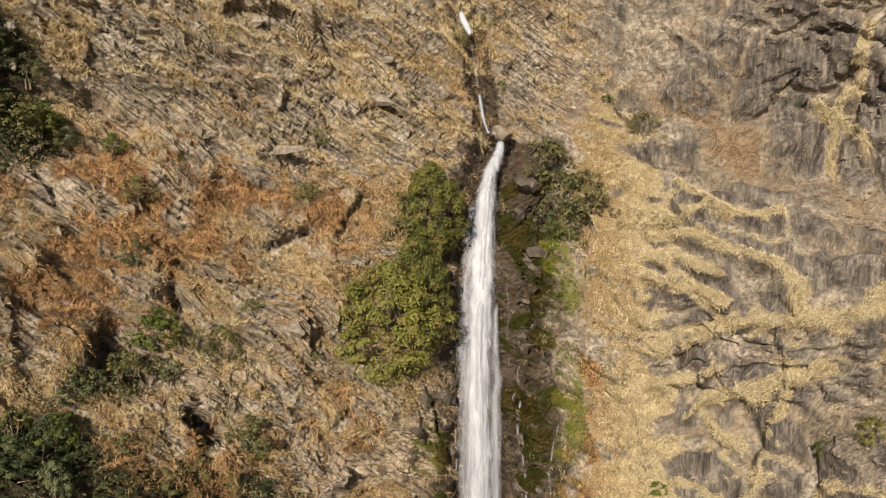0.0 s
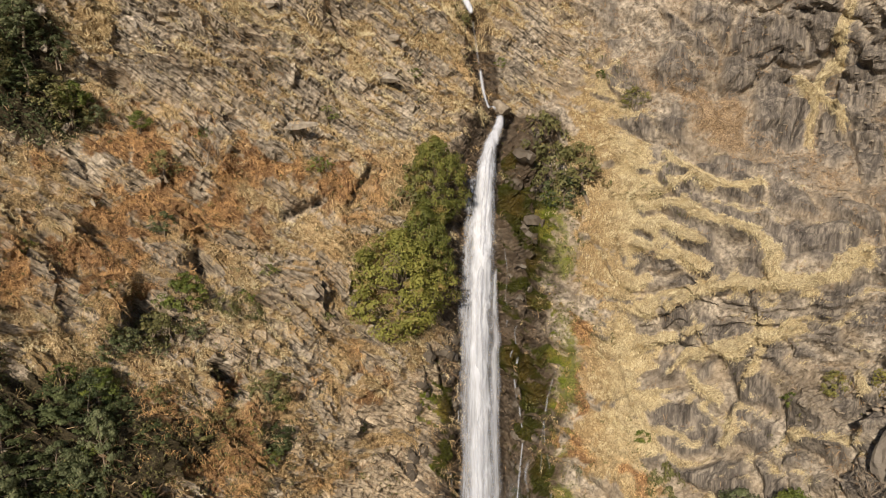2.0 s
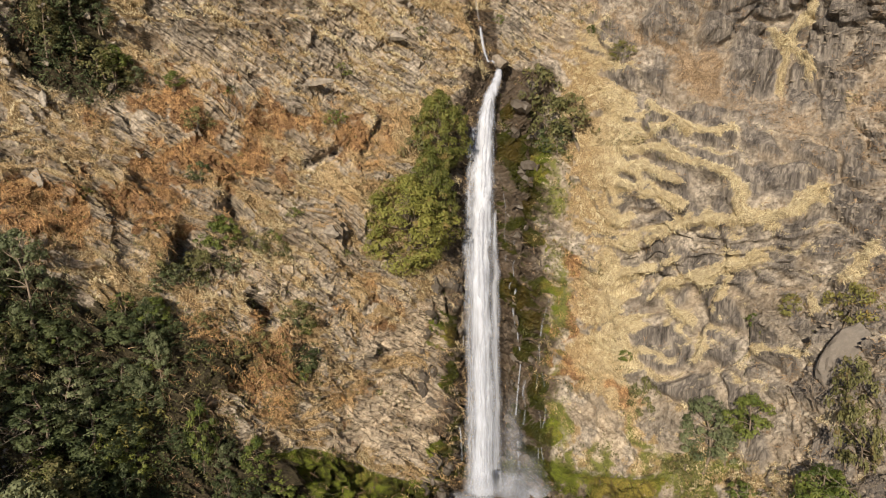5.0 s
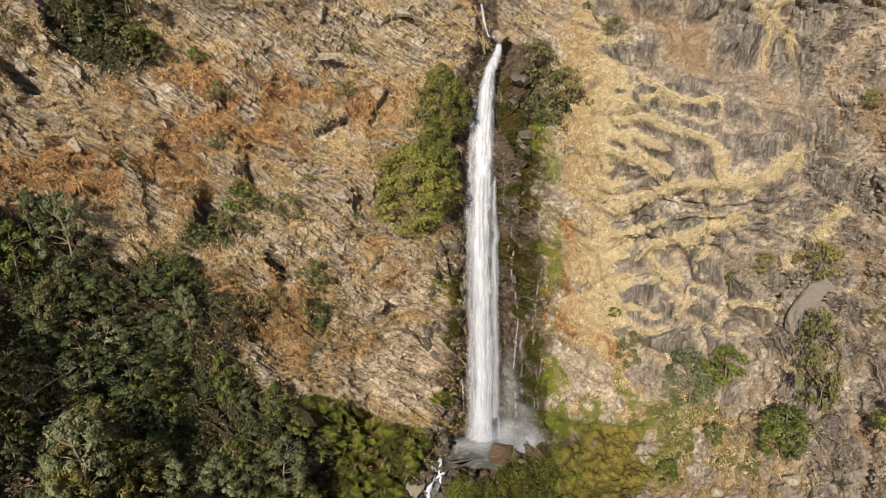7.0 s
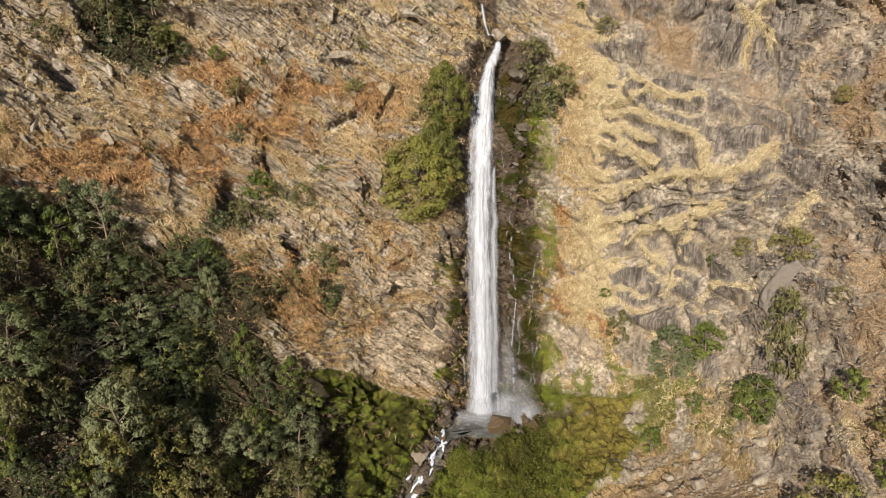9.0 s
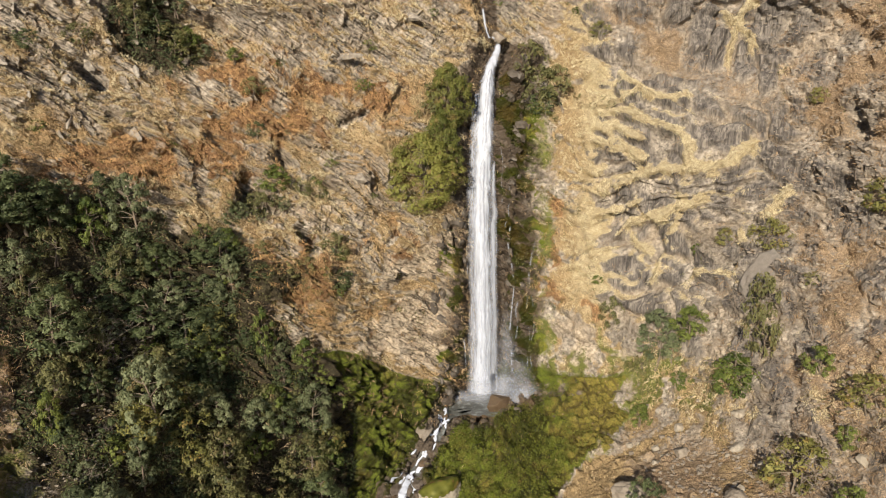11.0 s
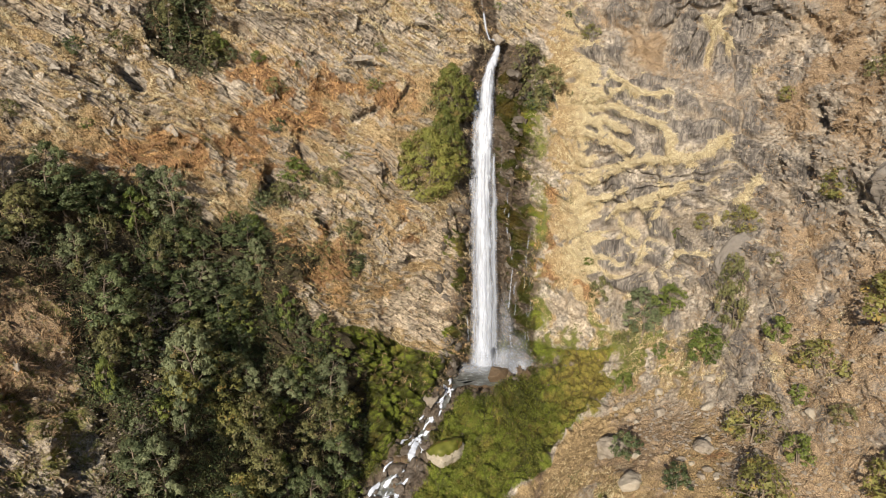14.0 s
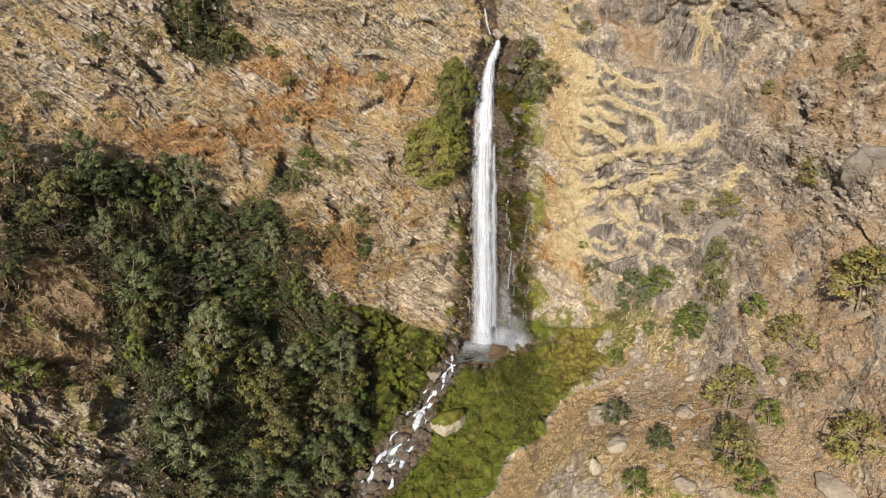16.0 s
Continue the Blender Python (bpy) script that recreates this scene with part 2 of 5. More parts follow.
LEAF_DARK = make_leaf("dark_leaves", (0.026, 0.042, 0.016), (0.150, 0.180, 0.080))
LEAF_GREY = make_leaf("grey_green_leaves", (0.060, 0.080, 0.036), (0.240, 0.265, 0.145))
LEAF_GREEN = make_leaf("green_leaves", (0.050, 0.078, 0.016), (0.200, 0.230, 0.055))
LEAF_LUSH = make_leaf("lush_leaves", (0.065, 0.082, 0.018), (0.260, 0.262, 0.066), (0.25, 0.19, 0.07))
LEAF_YELLOW = make_leaf("yellow_green_leaves", (0.090, 0.092, 0.026), (0.280, 0.270, 0.085), (0.28, 0.20, 0.06))
LEAF_OLIVE = make_leaf("olive_leaves", (0.070, 0.075, 0.028), (0.220, 0.215, 0.090), (0.18, 0.14, 0.065))
HERB = make_leaf("herb_leaves", (0.062, 0.080, 0.011), (0.30, 0.31, 0.062), (0.20, 0.16, 0.05))
SCRUB = make_twigs("grey_scrub")
STRAW = make_blade("dry_straw")
TWIG = make_bark("grey_twigs", (0.26, 0.22, 0.18))
BARK = make_bark("bark", (0.22, 0.18, 0.14))
WATER = make_water("falling_water", 0.49, 1.35, (2.6, 2.6, 0.09), 0.97)
VEIL = make_water("thin_water", 0.46, 1.2, (3.4, 3.4, 0.10), 0.7)
FOAM = make_water("stream_foam", 0.64, 2.8, (2.6, 2.6, 2.2))
MIST = make_water("spray", 0.50, 0.55, (0.8, 0.8, 0.6), 0.5)
POOL = make_pool("pool_water")

# ---- the land: one sheet, gorge and mountainside ----
# each slope is a plane z = a + b x + c y; the land is their smooth upper envelope
SLOPES = np.array([(-33.8, -5.22, 11.42), (-20.7, -1.62, 0.70), (-15.1, 2.79, 5.60), (-22.7, 1.83, 0.72), (1.23, 0.312, 0.163), (-6.32, -2.18, 2.39)])
FALL_LINE = [(-0.1, 10.6, 45.6), (-0.4, 10.1, 44.2), (-1.2, 9.1, 41.9), (-1.5, 8.0, 38.4), (-1.8, 5.3, 28.7), (-1.7, 4.5, 24), (-1.6, 4.2, 17), (-1.8, 4.2, 12), (-1.9, 3.4, 5), (-1.6, 1.8, 1.6)]
GULLY = [(0.0, 10.8, 45.8), (-1.2, 10.6, 46.5), (-1.6, 10.9, 48.6), (-2.0, 11.3, 50.4), (-2.4, 11.7, 52.3), (-2.7, 12.1, 54.2), (-3.7, 12.5, 57.1), (-4.2, 12.8, 59), (-3.4, 14, 62), (-3, 17, 68)]
STREAM = [(-1.8, 0.6, 0.9), (-6.1, -2.5, 0.4), (-7.2, -5.5, -1.2), (-8.2, -9.2, -2.7), (-9.3, -13.1, -3.8), (-10.5, -17.4, -4.8), (-13.2, -21, -6.2), (-15, -26, -7.6), (-19, -34, -10), (-24, -50, -14)]


def envelope(x, y):
    z = SLOPES[:, 0] + np.multiply.outer(x, SLOPES[:, 1]) + np.multiply.outer(y, SLOPES[:, 2])
    top = z.max(-1)
    h = top + np.log(np.exp(0.35 * (z - top[..., None])).sum(-1)) / 0.35
    h = h + 8.5 * np.exp(-(((x - 20) / 12) ** 2) - ((y + 37) / np.where(y > -37, 17, 9)) ** 2)
    h = h - 2.5 * np.exp(-(((x + 29) / 9) ** 2) - ((y + 22) / 9) ** 2)
    return np.where(h > 75, 75 + 70 * (1 - np.exp(-(h - 75) / 70)), np.maximum(h, -160 + 0.02 * h))


def lean(x, z):
    """How far the rock leans back: the upper slopes, the hollow behind the fall and the bays beside it."""
    back = 0.6 * np.log1p(np.exp(np.minimum((z - 27) / 3, 60)))
    back = np.minimum(back, 16)
    back = back + 2.2 * np.exp(-(((x - 6) / 11) ** 2) - ((z - 7) / 9) ** 2) + 3.5 * np.exp(-(((x + 16) / 7) ** 2) - ((z - 5) / 8) ** 2)
    return back + 4.5 * np.exp(-(((x - 29) / 10) ** 2) - ((z - 51) / 8) ** 2) + 2.5 * np.exp(-(((x + 32) / 9) ** 2) - ((z - 50) / 8) ** 2) + 6.0 * np.exp(-(((x - 30) / 9) ** 2) - ((z - 45) / 8) ** 2) + 4.0 * np.exp(-(((x - 17) / 7) ** 2) - ((z - 23.5) / 7) ** 2)


def land_points():
    far = np.cumsum(1.5 * 1.28 ** np.arange(22))
    xs = np.concatenate([-57 - far[::-1], np.arange(-57, 47.01, 0.2), 47 + far])
    ys = np.concatenate([-62 - np.cumsum(2 * 1.2 ** np.arange(27))[::-1], np.arange(-62, 32, 0.03), 32 + np.cumsum(1.0 * 1.22 ** np.arange(27))])
    front = np.concatenate([ys[:27], np.arange(-62, -58, 1.0)])
    front = np.concatenate([front[front < -112], np.arange(-112, -58.5, 1.0)])
    cols = []
    for x in xs:
        z = envelope(np.full(len(ys), x), ys)
        y = ys + lean(np.full(len(ys), x), z)
        stop = int(np.argmax((z >= 68) & (ys > -58)))
        start = int(np.argmax(ys >= -58))
        stop = max(stop, start + 40)
        run = np.concatenate([[0], np.cumsum(np.hypot(np.diff(y[start : stop + 1]), np.diff(z[start : stop + 1])))])
        s = np.linspace(0, run[-1], 580)
        late = np.linspace(0, 1, 46)[1:] ** 2.2 * (len(ys) - 1 - stop) + stop
        late[-1] = len(ys) - 1
        idx = np.arange(len(ys))
        cy = np.concatenate([np.interp(front, ys, y), np.interp(s, run, y[start : stop + 1]), np.interp(late, idx, y)])
        cz = np.concatenate([np.interp(front, ys, z), np.interp(s, run, z[start : stop + 1]), np.interp(late, idx, z)])
        cols.append(np.stack([np.full(len(cy), x), cy, cz], 1))
    return np.array(cols)


def grid_normals(g):
    n = np.cross(np.gradient(g, axis=0), np.gradient(g, axis=1))
    return n / np.maximum(np.linalg.norm(n, axis=2, keepdims=True), 1e-9)


BED = np.array((0.55, 0.20, 0.81))
BED = BED / np.linalg.norm(BED)
ALONG = np.array((0.82, 0.0, -0.57))
ALONG = ALONG / np.linalg.norm(ALONG)
ACROSS = np.cross(BED, ALONG)


def tooth(v, sharp=0.12):
    s = v - np.floor(v)
    return np.where(s < 1 - sharp, s / (1 - sharp), (1 - s) / sharp)


# clefts and undercuts: x, z, half length, half width, depth, slant in degrees
CLEFTS = [(-12.5, 39.4, 1.7, 0.28, 1.8, 62), (-11.2, 40.8, 1.3, 0.2, 1.0, -20), (-15.8, 38.2, 1.5, 0.5, 1.3, 25), (-17.6, 37.4, 1.0, 0.4, 1.0, 30),
          (-21.2, 48.7, 1.2, 0.35, 1.3, -55), (-19.6, 49.8, 1.1, 0.35, 1.3, -30), (-26.6, 29.9, 2.6, 0.7, 2.2, -58), (-21.6, 24.2, 1.8, 0.45, 1.8, -50),
          (-24.2, 34.0, 1.5, 0.4, 1.5, -62), (-12.7, 23.4, 1.0, 0.35, 1.2, 60), (-32.0, 48.7, 1.2, 0.6, 1.5, -30), (-15.2, 54.4, 1.8, 0.35, 1.4, -65)]
CLEFTS += [(-40.9, 43.8, 1.9, 0.6, 1.8, -50), (36.9, 36.9, 1.6, 0.5, 1.4, 65), (36.5, 30.8, 1.6, 0.4, 1.2, 50), (27.2, 23.6, 2.2, 0.4, 1.6, 55), (-17.0, 44.8, 3.5, 0.16, 0.8, -33),
           (-8.0, 47.5, 4.0, 0.16, 0.7, -30), (-25.0, 52.0, 4.0, 0.16, 0.8, -32), (-30.0, 38.5, 4.0, 0.2, 0.8, -35), (13.2, 26.9, 0.9, 0.4, 0.6, 10), (-5.3, 22.6, 1.4, 0.2, 0.9, -75)]


CLEFTS += [(-36.7, 11.8, 1.9, 0.3, 1.8, -62), (-35.2, 8.0, 1.4, 0.3, 1.5, -50), (-37.8, 15.0, 1.2, 0.25, 1.3, -25), (-39.8, 17.2, 1.5, 0.25, 1.0, -35), (-33.6, 6.0, 1.2, 0.25, 1.2, -45), (34.8, 32.4, 1.5, 0.3, 1.7, 62), (36.9, 38.2, 1.1, 0.28, 1.4, 78), (32.1, 39.4, 1.2, 0.3, 1.3, -62),
           (26.2, 44.0, 1.8, 0.2, 0.8, 60), (-27.4, 30.0, 2.0, 0.8, 1.2, 85), (-21.6, 25.0, 1.3, 0.35, 1.4, -45), (-24.0, 33.4, 1.6, 0.35, 1.4, -30), (-9.5, 31.5, 2.0, 0.16, 0.7, -35), (-13.0, 27.5, 2.4, 0.18, 0.8, -40), (-33.5, 42.0, 2.4, 0.22, 1.0, -38), (-38.5, 47.0, 2.0, 0.3, 1.2, -40)]

# long joints along the dip of the upper left-hand rock
dice = random.Random(4)
CLEFTS += [(dice.uniform(-42, -5), dice.uniform(34, 60), dice.uniform(1.5, 4.0), 0.15, dice.uniform(0.6, 1.0), dice.uniform(-46, -26)) for _ in range(22)]


# grassy ledges between the slabs of the right-hand wall: x, z
LEDGES = [[(12.7, 38.4), (15.1, 38.9), (17.0, 39.9), (18.5, 39.0), (21.8, 39.3)], [(12.7, 37.8), (16.3, 37.4), (18.6, 36.3), (21.2, 35.3), (22.6, 33.9), (21.9, 32.3)], [(12.8, 34.0), (15.2, 33.4), (17.9, 32.8)],
          [(12.9, 28.8), (16.7, 30.7), (20.1, 31.8), (24.4, 32.0), (26.1, 32.7), (28.4, 34.6)], [(15.4, 23.0), (16.9, 25.0), (19.5, 26.1), (22.0, 27.4), (23.7, 28.7)], [(17.3, 22.8), (18.9, 21.4)],
          [(19.0, 18.2), (21.1, 22.6), (21.9, 26.2), (22.0, 28.9)], [(24.0, 20.4), (26.6, 21.3), (27.5, 23.0), (27.2, 25.8)], [(29.1, 27.5), (31.2, 30.6)], [(30.3, 51.0), (29.4, 48.6), (28.4, 47.0), (27.9, 45.3), (26.9, 43.0)], [(26.9, 48.3), (28.2, 47.1)], [(28.5, 46.8), (30.0, 45.4), (29.8, 43.4)],
          [(12.9, 25.9), (15.3, 26.6), (17.6, 28.1)], [(13.5, 36.0), (15.1, 35.7), (17.1, 34.7)], [(14.8, 41.8), (16.3, 40.4)], [(30.2, 52.4), (30.5, 54.8)]]
# moss pads on the wet rock beside the fall: x, z, half width, half height
PADS = [(0.9, 37.3, 0.8, 1.6), (3.4, 33.6, 0.7, 0.9), (3.6, 31.3, 0.8, 1.1), (1.7, 30.0, 1.0, 0.4), (0.6, 23.6, 1.0, 0.7), (2.7, 22.7, 0.9, 1.2), (4.7, 23.8, 0.6, 0.8), (3.9, 20.2, 0.6, 1.0), (2.5, 29.3, 0.6, 0.3), (4.2, 28.2, 0.9, 0.5), (0.7, 41.5, 0.5, 0.9),
        (4.6, 35.5, 1.0, 1.6), (2.8, 16.5, 0.9, 0.6), (4.6, 13.0, 0.8, 1.4), (5.8, 8.0, 1.0, 1.0), (2.6, 9.5, 0.8, 0.6), (-5.0, 14.5, 0.8, 1.6), (-4.6, 9.0, 0.9, 1.0), (-6.2, 7.0, 1.0, 0.8), (-4.8, 19.5, 0.6, 1.0)]
# rock ribs breaking through the right-hand slope: x, y, z, reach
RIBS = [(34.7, -10.7, 32.2, 3.2), (36.8, -7.2, 38.5, 3.2), (32.0, -3.4, 39.8, 2.0), (25.3, -5.8, 22.9, 1.8), (28.8, -9.5, 23.2, 2.0), (38.3, -20.0, 32.0, 3.5), (33.4, -2.6, 44.1, 1.6), (41.5, -14.5, 40.7, 2.2)]

# smooth grey slabs high on the right-hand wall: x, z, half width, half height
SMOOTH = [(21.3, 49.3, 1.5, 2.0), (24.3, 47.0, 1.5, 3.0), (26.2, 44.6, 1.2, 2.2), (27.4, 53.0, 2.6, 3.2), (31.8, 47.8, 1.5, 3.6), (28.9, 43.0, 1.1, 2.4), (31.0, 42.0, 1.0, 2.4), (24.0, 52.5, 1.6, 2.4), (33.8, 52.0, 1.6, 3.0)]


def ledge_distance(x, z):
    p = np.stack([x, np.zeros(len(x)), z], 1)
    best = np.full(len(x), 99.0)
    for line in LEDGES:
        best = np.minimum(best, near_line(p, [(a, 0, b) for a, b in line])[0])
    return best


def raise_land(p, n):
    """Relief of the land along its own normal, and the masks of what grows on it."""
    bare_p = p
    p = p + np.stack([1.8 * fbm(p, 6, 151), 1.0 * fbm(p, 6, 153), 1.8 * fbm(p, 6, 155)], 1) * step(5, 15, np.abs(p[:, 0] + 1.7))[:, None]
    x, y, z = p.T
    flat = step(0.62, 0.88, n[:, 2])
    border = -1.0 + 9.0 * step(44, 49, z)
    left = step(2.5, -2.5, x - border) * (1 - flat)
    right = (1 - left) * (1 - flat)
    gap = np.abs(x - np.interp(z, [q[2] for q in FALL_LINE][::-1], [q[0] for q in FALL_LINE][::-1]))
    shaft = step(46.5, 45, z) * step(-1, 1, z)
    beside = step(9, 4, gap) * shaft
    d = 1.15 * fbm(p, 13, 1) * (1 - 0.6 * flat) + 0.35 * fbm(p, 4.5, 5) * (1 - 0.5 * flat)
    # bedded slabs of the left-hand rock
    u = p @ BED + 0.55 * fbm(p, 7, 9, 2)
    rugged = np.clip(0.55 + 0.9 * fbm(p, 11, 13, 2), 0.1, 1.3)
    bed = 1.1 * tooth(u / 3.4) * rugged + 0.55 * tooth(u / 1.15 + 0.4 * fbm(p, 3, 15, 2))
    q = np.stack([p @ ALONG / 4.2, p @ BED / 1.9, p @ ACROSS / 2.6], 1)
    f1, f2, off, r1, r2 = cells(q, 21)
    block = 1.15 * (r1 - 0.5) + (off[:, 0] * (r2 - 0.5) + off[:, 1] * (r1 - 0.35)) * 1.7
    q2 = np.stack([p @ ALONG / 1.3, p @ BED / 0.6, p @ ACROSS / 0.9], 1) + 0.3 * fbm(p, 2, 23, 2)[:, None]
    g1, g2, goff, s1, s2 = cells(q2, 31)
    chip = 0.34 * (s1 - 0.5) + (goff[:, 0] * (s2 - 0.5) + goff[:, 1] * (s1 - 0.3)) * 0.7
    craggy = np.clip(left + 1.6 * beside * (1 - left), 0, 1.6) + 0.1 * step(-28, -34, x) * step(26, 18, z) * left
    calm = np.clip(blob(p, -9, 1, 20.5, 5.5, 7, 4) + blob(p, -12, -2.5, 12, 6, 6, 4), 0, 1)
    strata = step(-31, -35, x) * step(22, 17, z)
    d += craggy * (bed * (0.9 - 0.3 * calm) + block * (rugged + 0.7 * calm + 0.2 * strata) + chip * (1 - 0.75 * calm + 0.2 * strata))
    # rounded slabs of the right-hand wall, with ledges between them
    w = np.stack([x / 4.6 + 0.35 * fbm(p, 3, 41, 2), y / 6.0, z / 3.4 + 0.12 * x + 0.35 * fbm(p, 3, 43, 2)], 1)
    c1, c2, coff, t1, t2 = cells(w, 45)
    seam = c2 - c1
    wall = right * step(46, 40, x + 0.0 * z) * step(12, 17, z)
    d += right * (0.75 * step(0.0, 0.38, seam) * (0.5 + 0.7 * t1) + 0.5 * coff[:, 2] * (t2 - 0.2))
    d += right * (0.30 * tooth((z + 0.4 * x + fbm(p, 4, 47, 2)) / 2.6) + 0.6 * chip * np.maximum((0.5 + 0.5 * step(26, 34, z)) * step(24, 30, x + 0.25 * (30 - z)), 0.4 + 0.6 * step(40, 46, z)) + (0.14 + 0.21 * step(26, 34, z)) * block * step(20, 28, x + 0.3 * (30 - z)))
    ledge = ledge_distance(bare_p[:, 0] + 0.35 * fbm(bare_p, 1.6, 157, 2), bare_p[:, 2] + 0.35 * fbm(bare_p, 1.6, 159, 2))
    d += right * 0.6 * (np.exp(-((ledge / 0.55) ** 2)) - 0.45 * np.exp(-((ledge / 1.8) ** 2)))
    rise = step(27, 35, z) * 2 - 1
    combed = fbm(np.stack([x / 2.6, y / 3.0, z + rise * 0.45 * x], 1), 1.3, 185, 3)
    d += wall * step(9, 12, x) * (0.55 * np.clip(combed, -0.7, 0.7) + 0.5 * np.exp(-((ledge / 0.5) ** 2)))
    pads = np.zeros(len(p))
    for px, pz, pw, ph in PADS:
        pads = np.maximum(pads, np.exp(-(((bare_p[:, 0] + 0.4 * fbm(bare_p, 1.0, 181, 2) - px) / pw) ** 2) - ((bare_p[:, 2] + 0.5 * fbm(bare_p, 1.0, 183, 2) - pz) / ph) ** 2) * (1 - flat))
    d += 0.5 * pads * (bare_p[:, 0] > -12)
    smooth = np.zeros(len(p))
    for sx, sz, sw, sh in SMOOTH:
        dx, dz = bare_p[:, 0] + 0.5 * fbm(bare_p, 1.5, 191, 2) - sx, bare_p[:, 2] + 0.5 * fbm(bare_p, 1.5, 193, 2) - sz
        far = np.hypot((0.92 * dx - 0.38 * dz) / sw, (0.38 * dx + 0.92 * dz) / sh)
        smooth = np.maximum(smooth, step(1.12, 0.88, far))
        d += right * (0.7 * step(1.08, 0.85, far) - 0.3 * np.exp(-(((far - 1.12) / 0.12) ** 2)))
    ribs = np.zeros(len(p))
    for rx, ry, rz, rr in RIBS:
        ribs = np.maximum(ribs, blob(p, rx, ry, rz, rr, rr * 1.3, rr))
    d += ribs * right * (0.9 + block + 1.2 * chip + 0.6 * bed)
    # stony rubble on the open slopes, cushions on the wet meadow
    k1, k2, koff, v1, v2 = cells(p / 0.85 + 0.4 * fbm(p, 1.5, 51, 2)[:, None], 53)
    stony = step(0.1, 0.5, fbm(p, 6, 57, 2) + 0.25) * np.maximum(flat, right * step(22, 30, x + 0.35 * (20 - z)))
    d += 0.55 * step(0.0, 0.4, k2 - k1) * v1 * stony * step(0.45, 0.75, v1)
    edge_x = 17.2 + 0.6 * (y + 5) + 2.2 * fbm(bare_p, 5, 161) + 0.8 * fbm(bare_p, 1.4, 163)
    basin = step(1.5, -1.5, x - edge_x) * step(-34, -27, y) * step(0.3, 0.55, n[:, 2]) * step(-20, -16, x)
    bank = step(0.6, -0.6, z - (10.5 - 0.6 * (x + 18.5))) * step(-24, -20, x) * step(-4.5, -7, x) * step(-18, -14, y) * step(4, 1, y)
    basin = np.clip(np.maximum(basin * step(9.5, 6.5, z), bank), 0, 1) * (1 - np.clip(1.8 * blob(bare_p, 0.6, -0.3, 1, 7.6, 3.3, 4), 0, 1))
    h1, h2, hoff, o1, o2 = cells(p / 1.8 + 0.3 * fbm(p, 2, 61, 2)[:, None], 63)
    d += 0.16 * fbm(p, 0.7, 165, 2) * np.maximum(flat, 0.6 * right) * (1 - basin)
    d += basin * ((1.0 + 0.9 * bank) * (1 - h1 * h1) * (0.4 + o1) + 0.30 * fbm(p, 0.9, 67, 2))
    m1, m2, moff, w1, w2 = cells(p / 0.75 + 0.3 * fbm(p, 1, 69, 2)[:, None], 65)
    d += basin * 0.28 * step(0.0, 0.35, m2 - m1) * (0.4 + w1)
    rough = np.clip(left + beside + right * 0.4 + 0.5 * flat * (1 - basin), 0, 1)
    d += rough * 0.06 * (hash01(np.arange(len(p)), np.arange(len(p)) // 7, np.zeros(len(p), np.int64), 5) - 0.5)
    # watercourses
    g, _ = near_line(bare_p, GULLY)
    d -= 1.5 * np.exp(-((g / 0.75) ** 2)) + 0.8 * np.exp(-((g / 2.2) ** 2))
    s, _ = near_line(bare_p * (1, 1, 0.5), [(a, b, c * 0.5) for a, b, c in STREAM])
    d -= 0.9 * np.exp(-((s / 1.7) ** 2))
    d -= 1.5 * shaft * np.exp(-((gap / 2.3) ** 4))
    d -= 0.9 * blob(bare_p, -1.0, -0.5, 0.8, 4.6, 2.2, 2.5)
    cleft = np.zeros(len(p))
    for cx, cz, a, b, deep, slant in CLEFTS:
        co, si = math.cos(radians(slant)), math.sin(radians(slant))
        bx, bz = bare_p[:, 0] - cx, bare_p[:, 2] - cz
        du, dv = bx * co + bz * si, -bx * si + bz * co
        hole = np.exp(-((du / a) ** 4) - (dv / b) ** 2) * (1 - flat)
        d -= 1.25 * deep * hole
        cleft = np.maximum(cleft, hole)
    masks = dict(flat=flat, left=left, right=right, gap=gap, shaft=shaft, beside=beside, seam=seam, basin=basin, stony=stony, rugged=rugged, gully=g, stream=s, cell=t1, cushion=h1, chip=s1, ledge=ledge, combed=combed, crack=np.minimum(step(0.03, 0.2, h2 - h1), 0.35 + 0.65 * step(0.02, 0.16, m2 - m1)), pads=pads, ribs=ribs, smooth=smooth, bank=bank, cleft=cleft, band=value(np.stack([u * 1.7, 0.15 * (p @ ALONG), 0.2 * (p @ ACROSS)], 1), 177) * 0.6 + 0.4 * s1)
    return d, masks


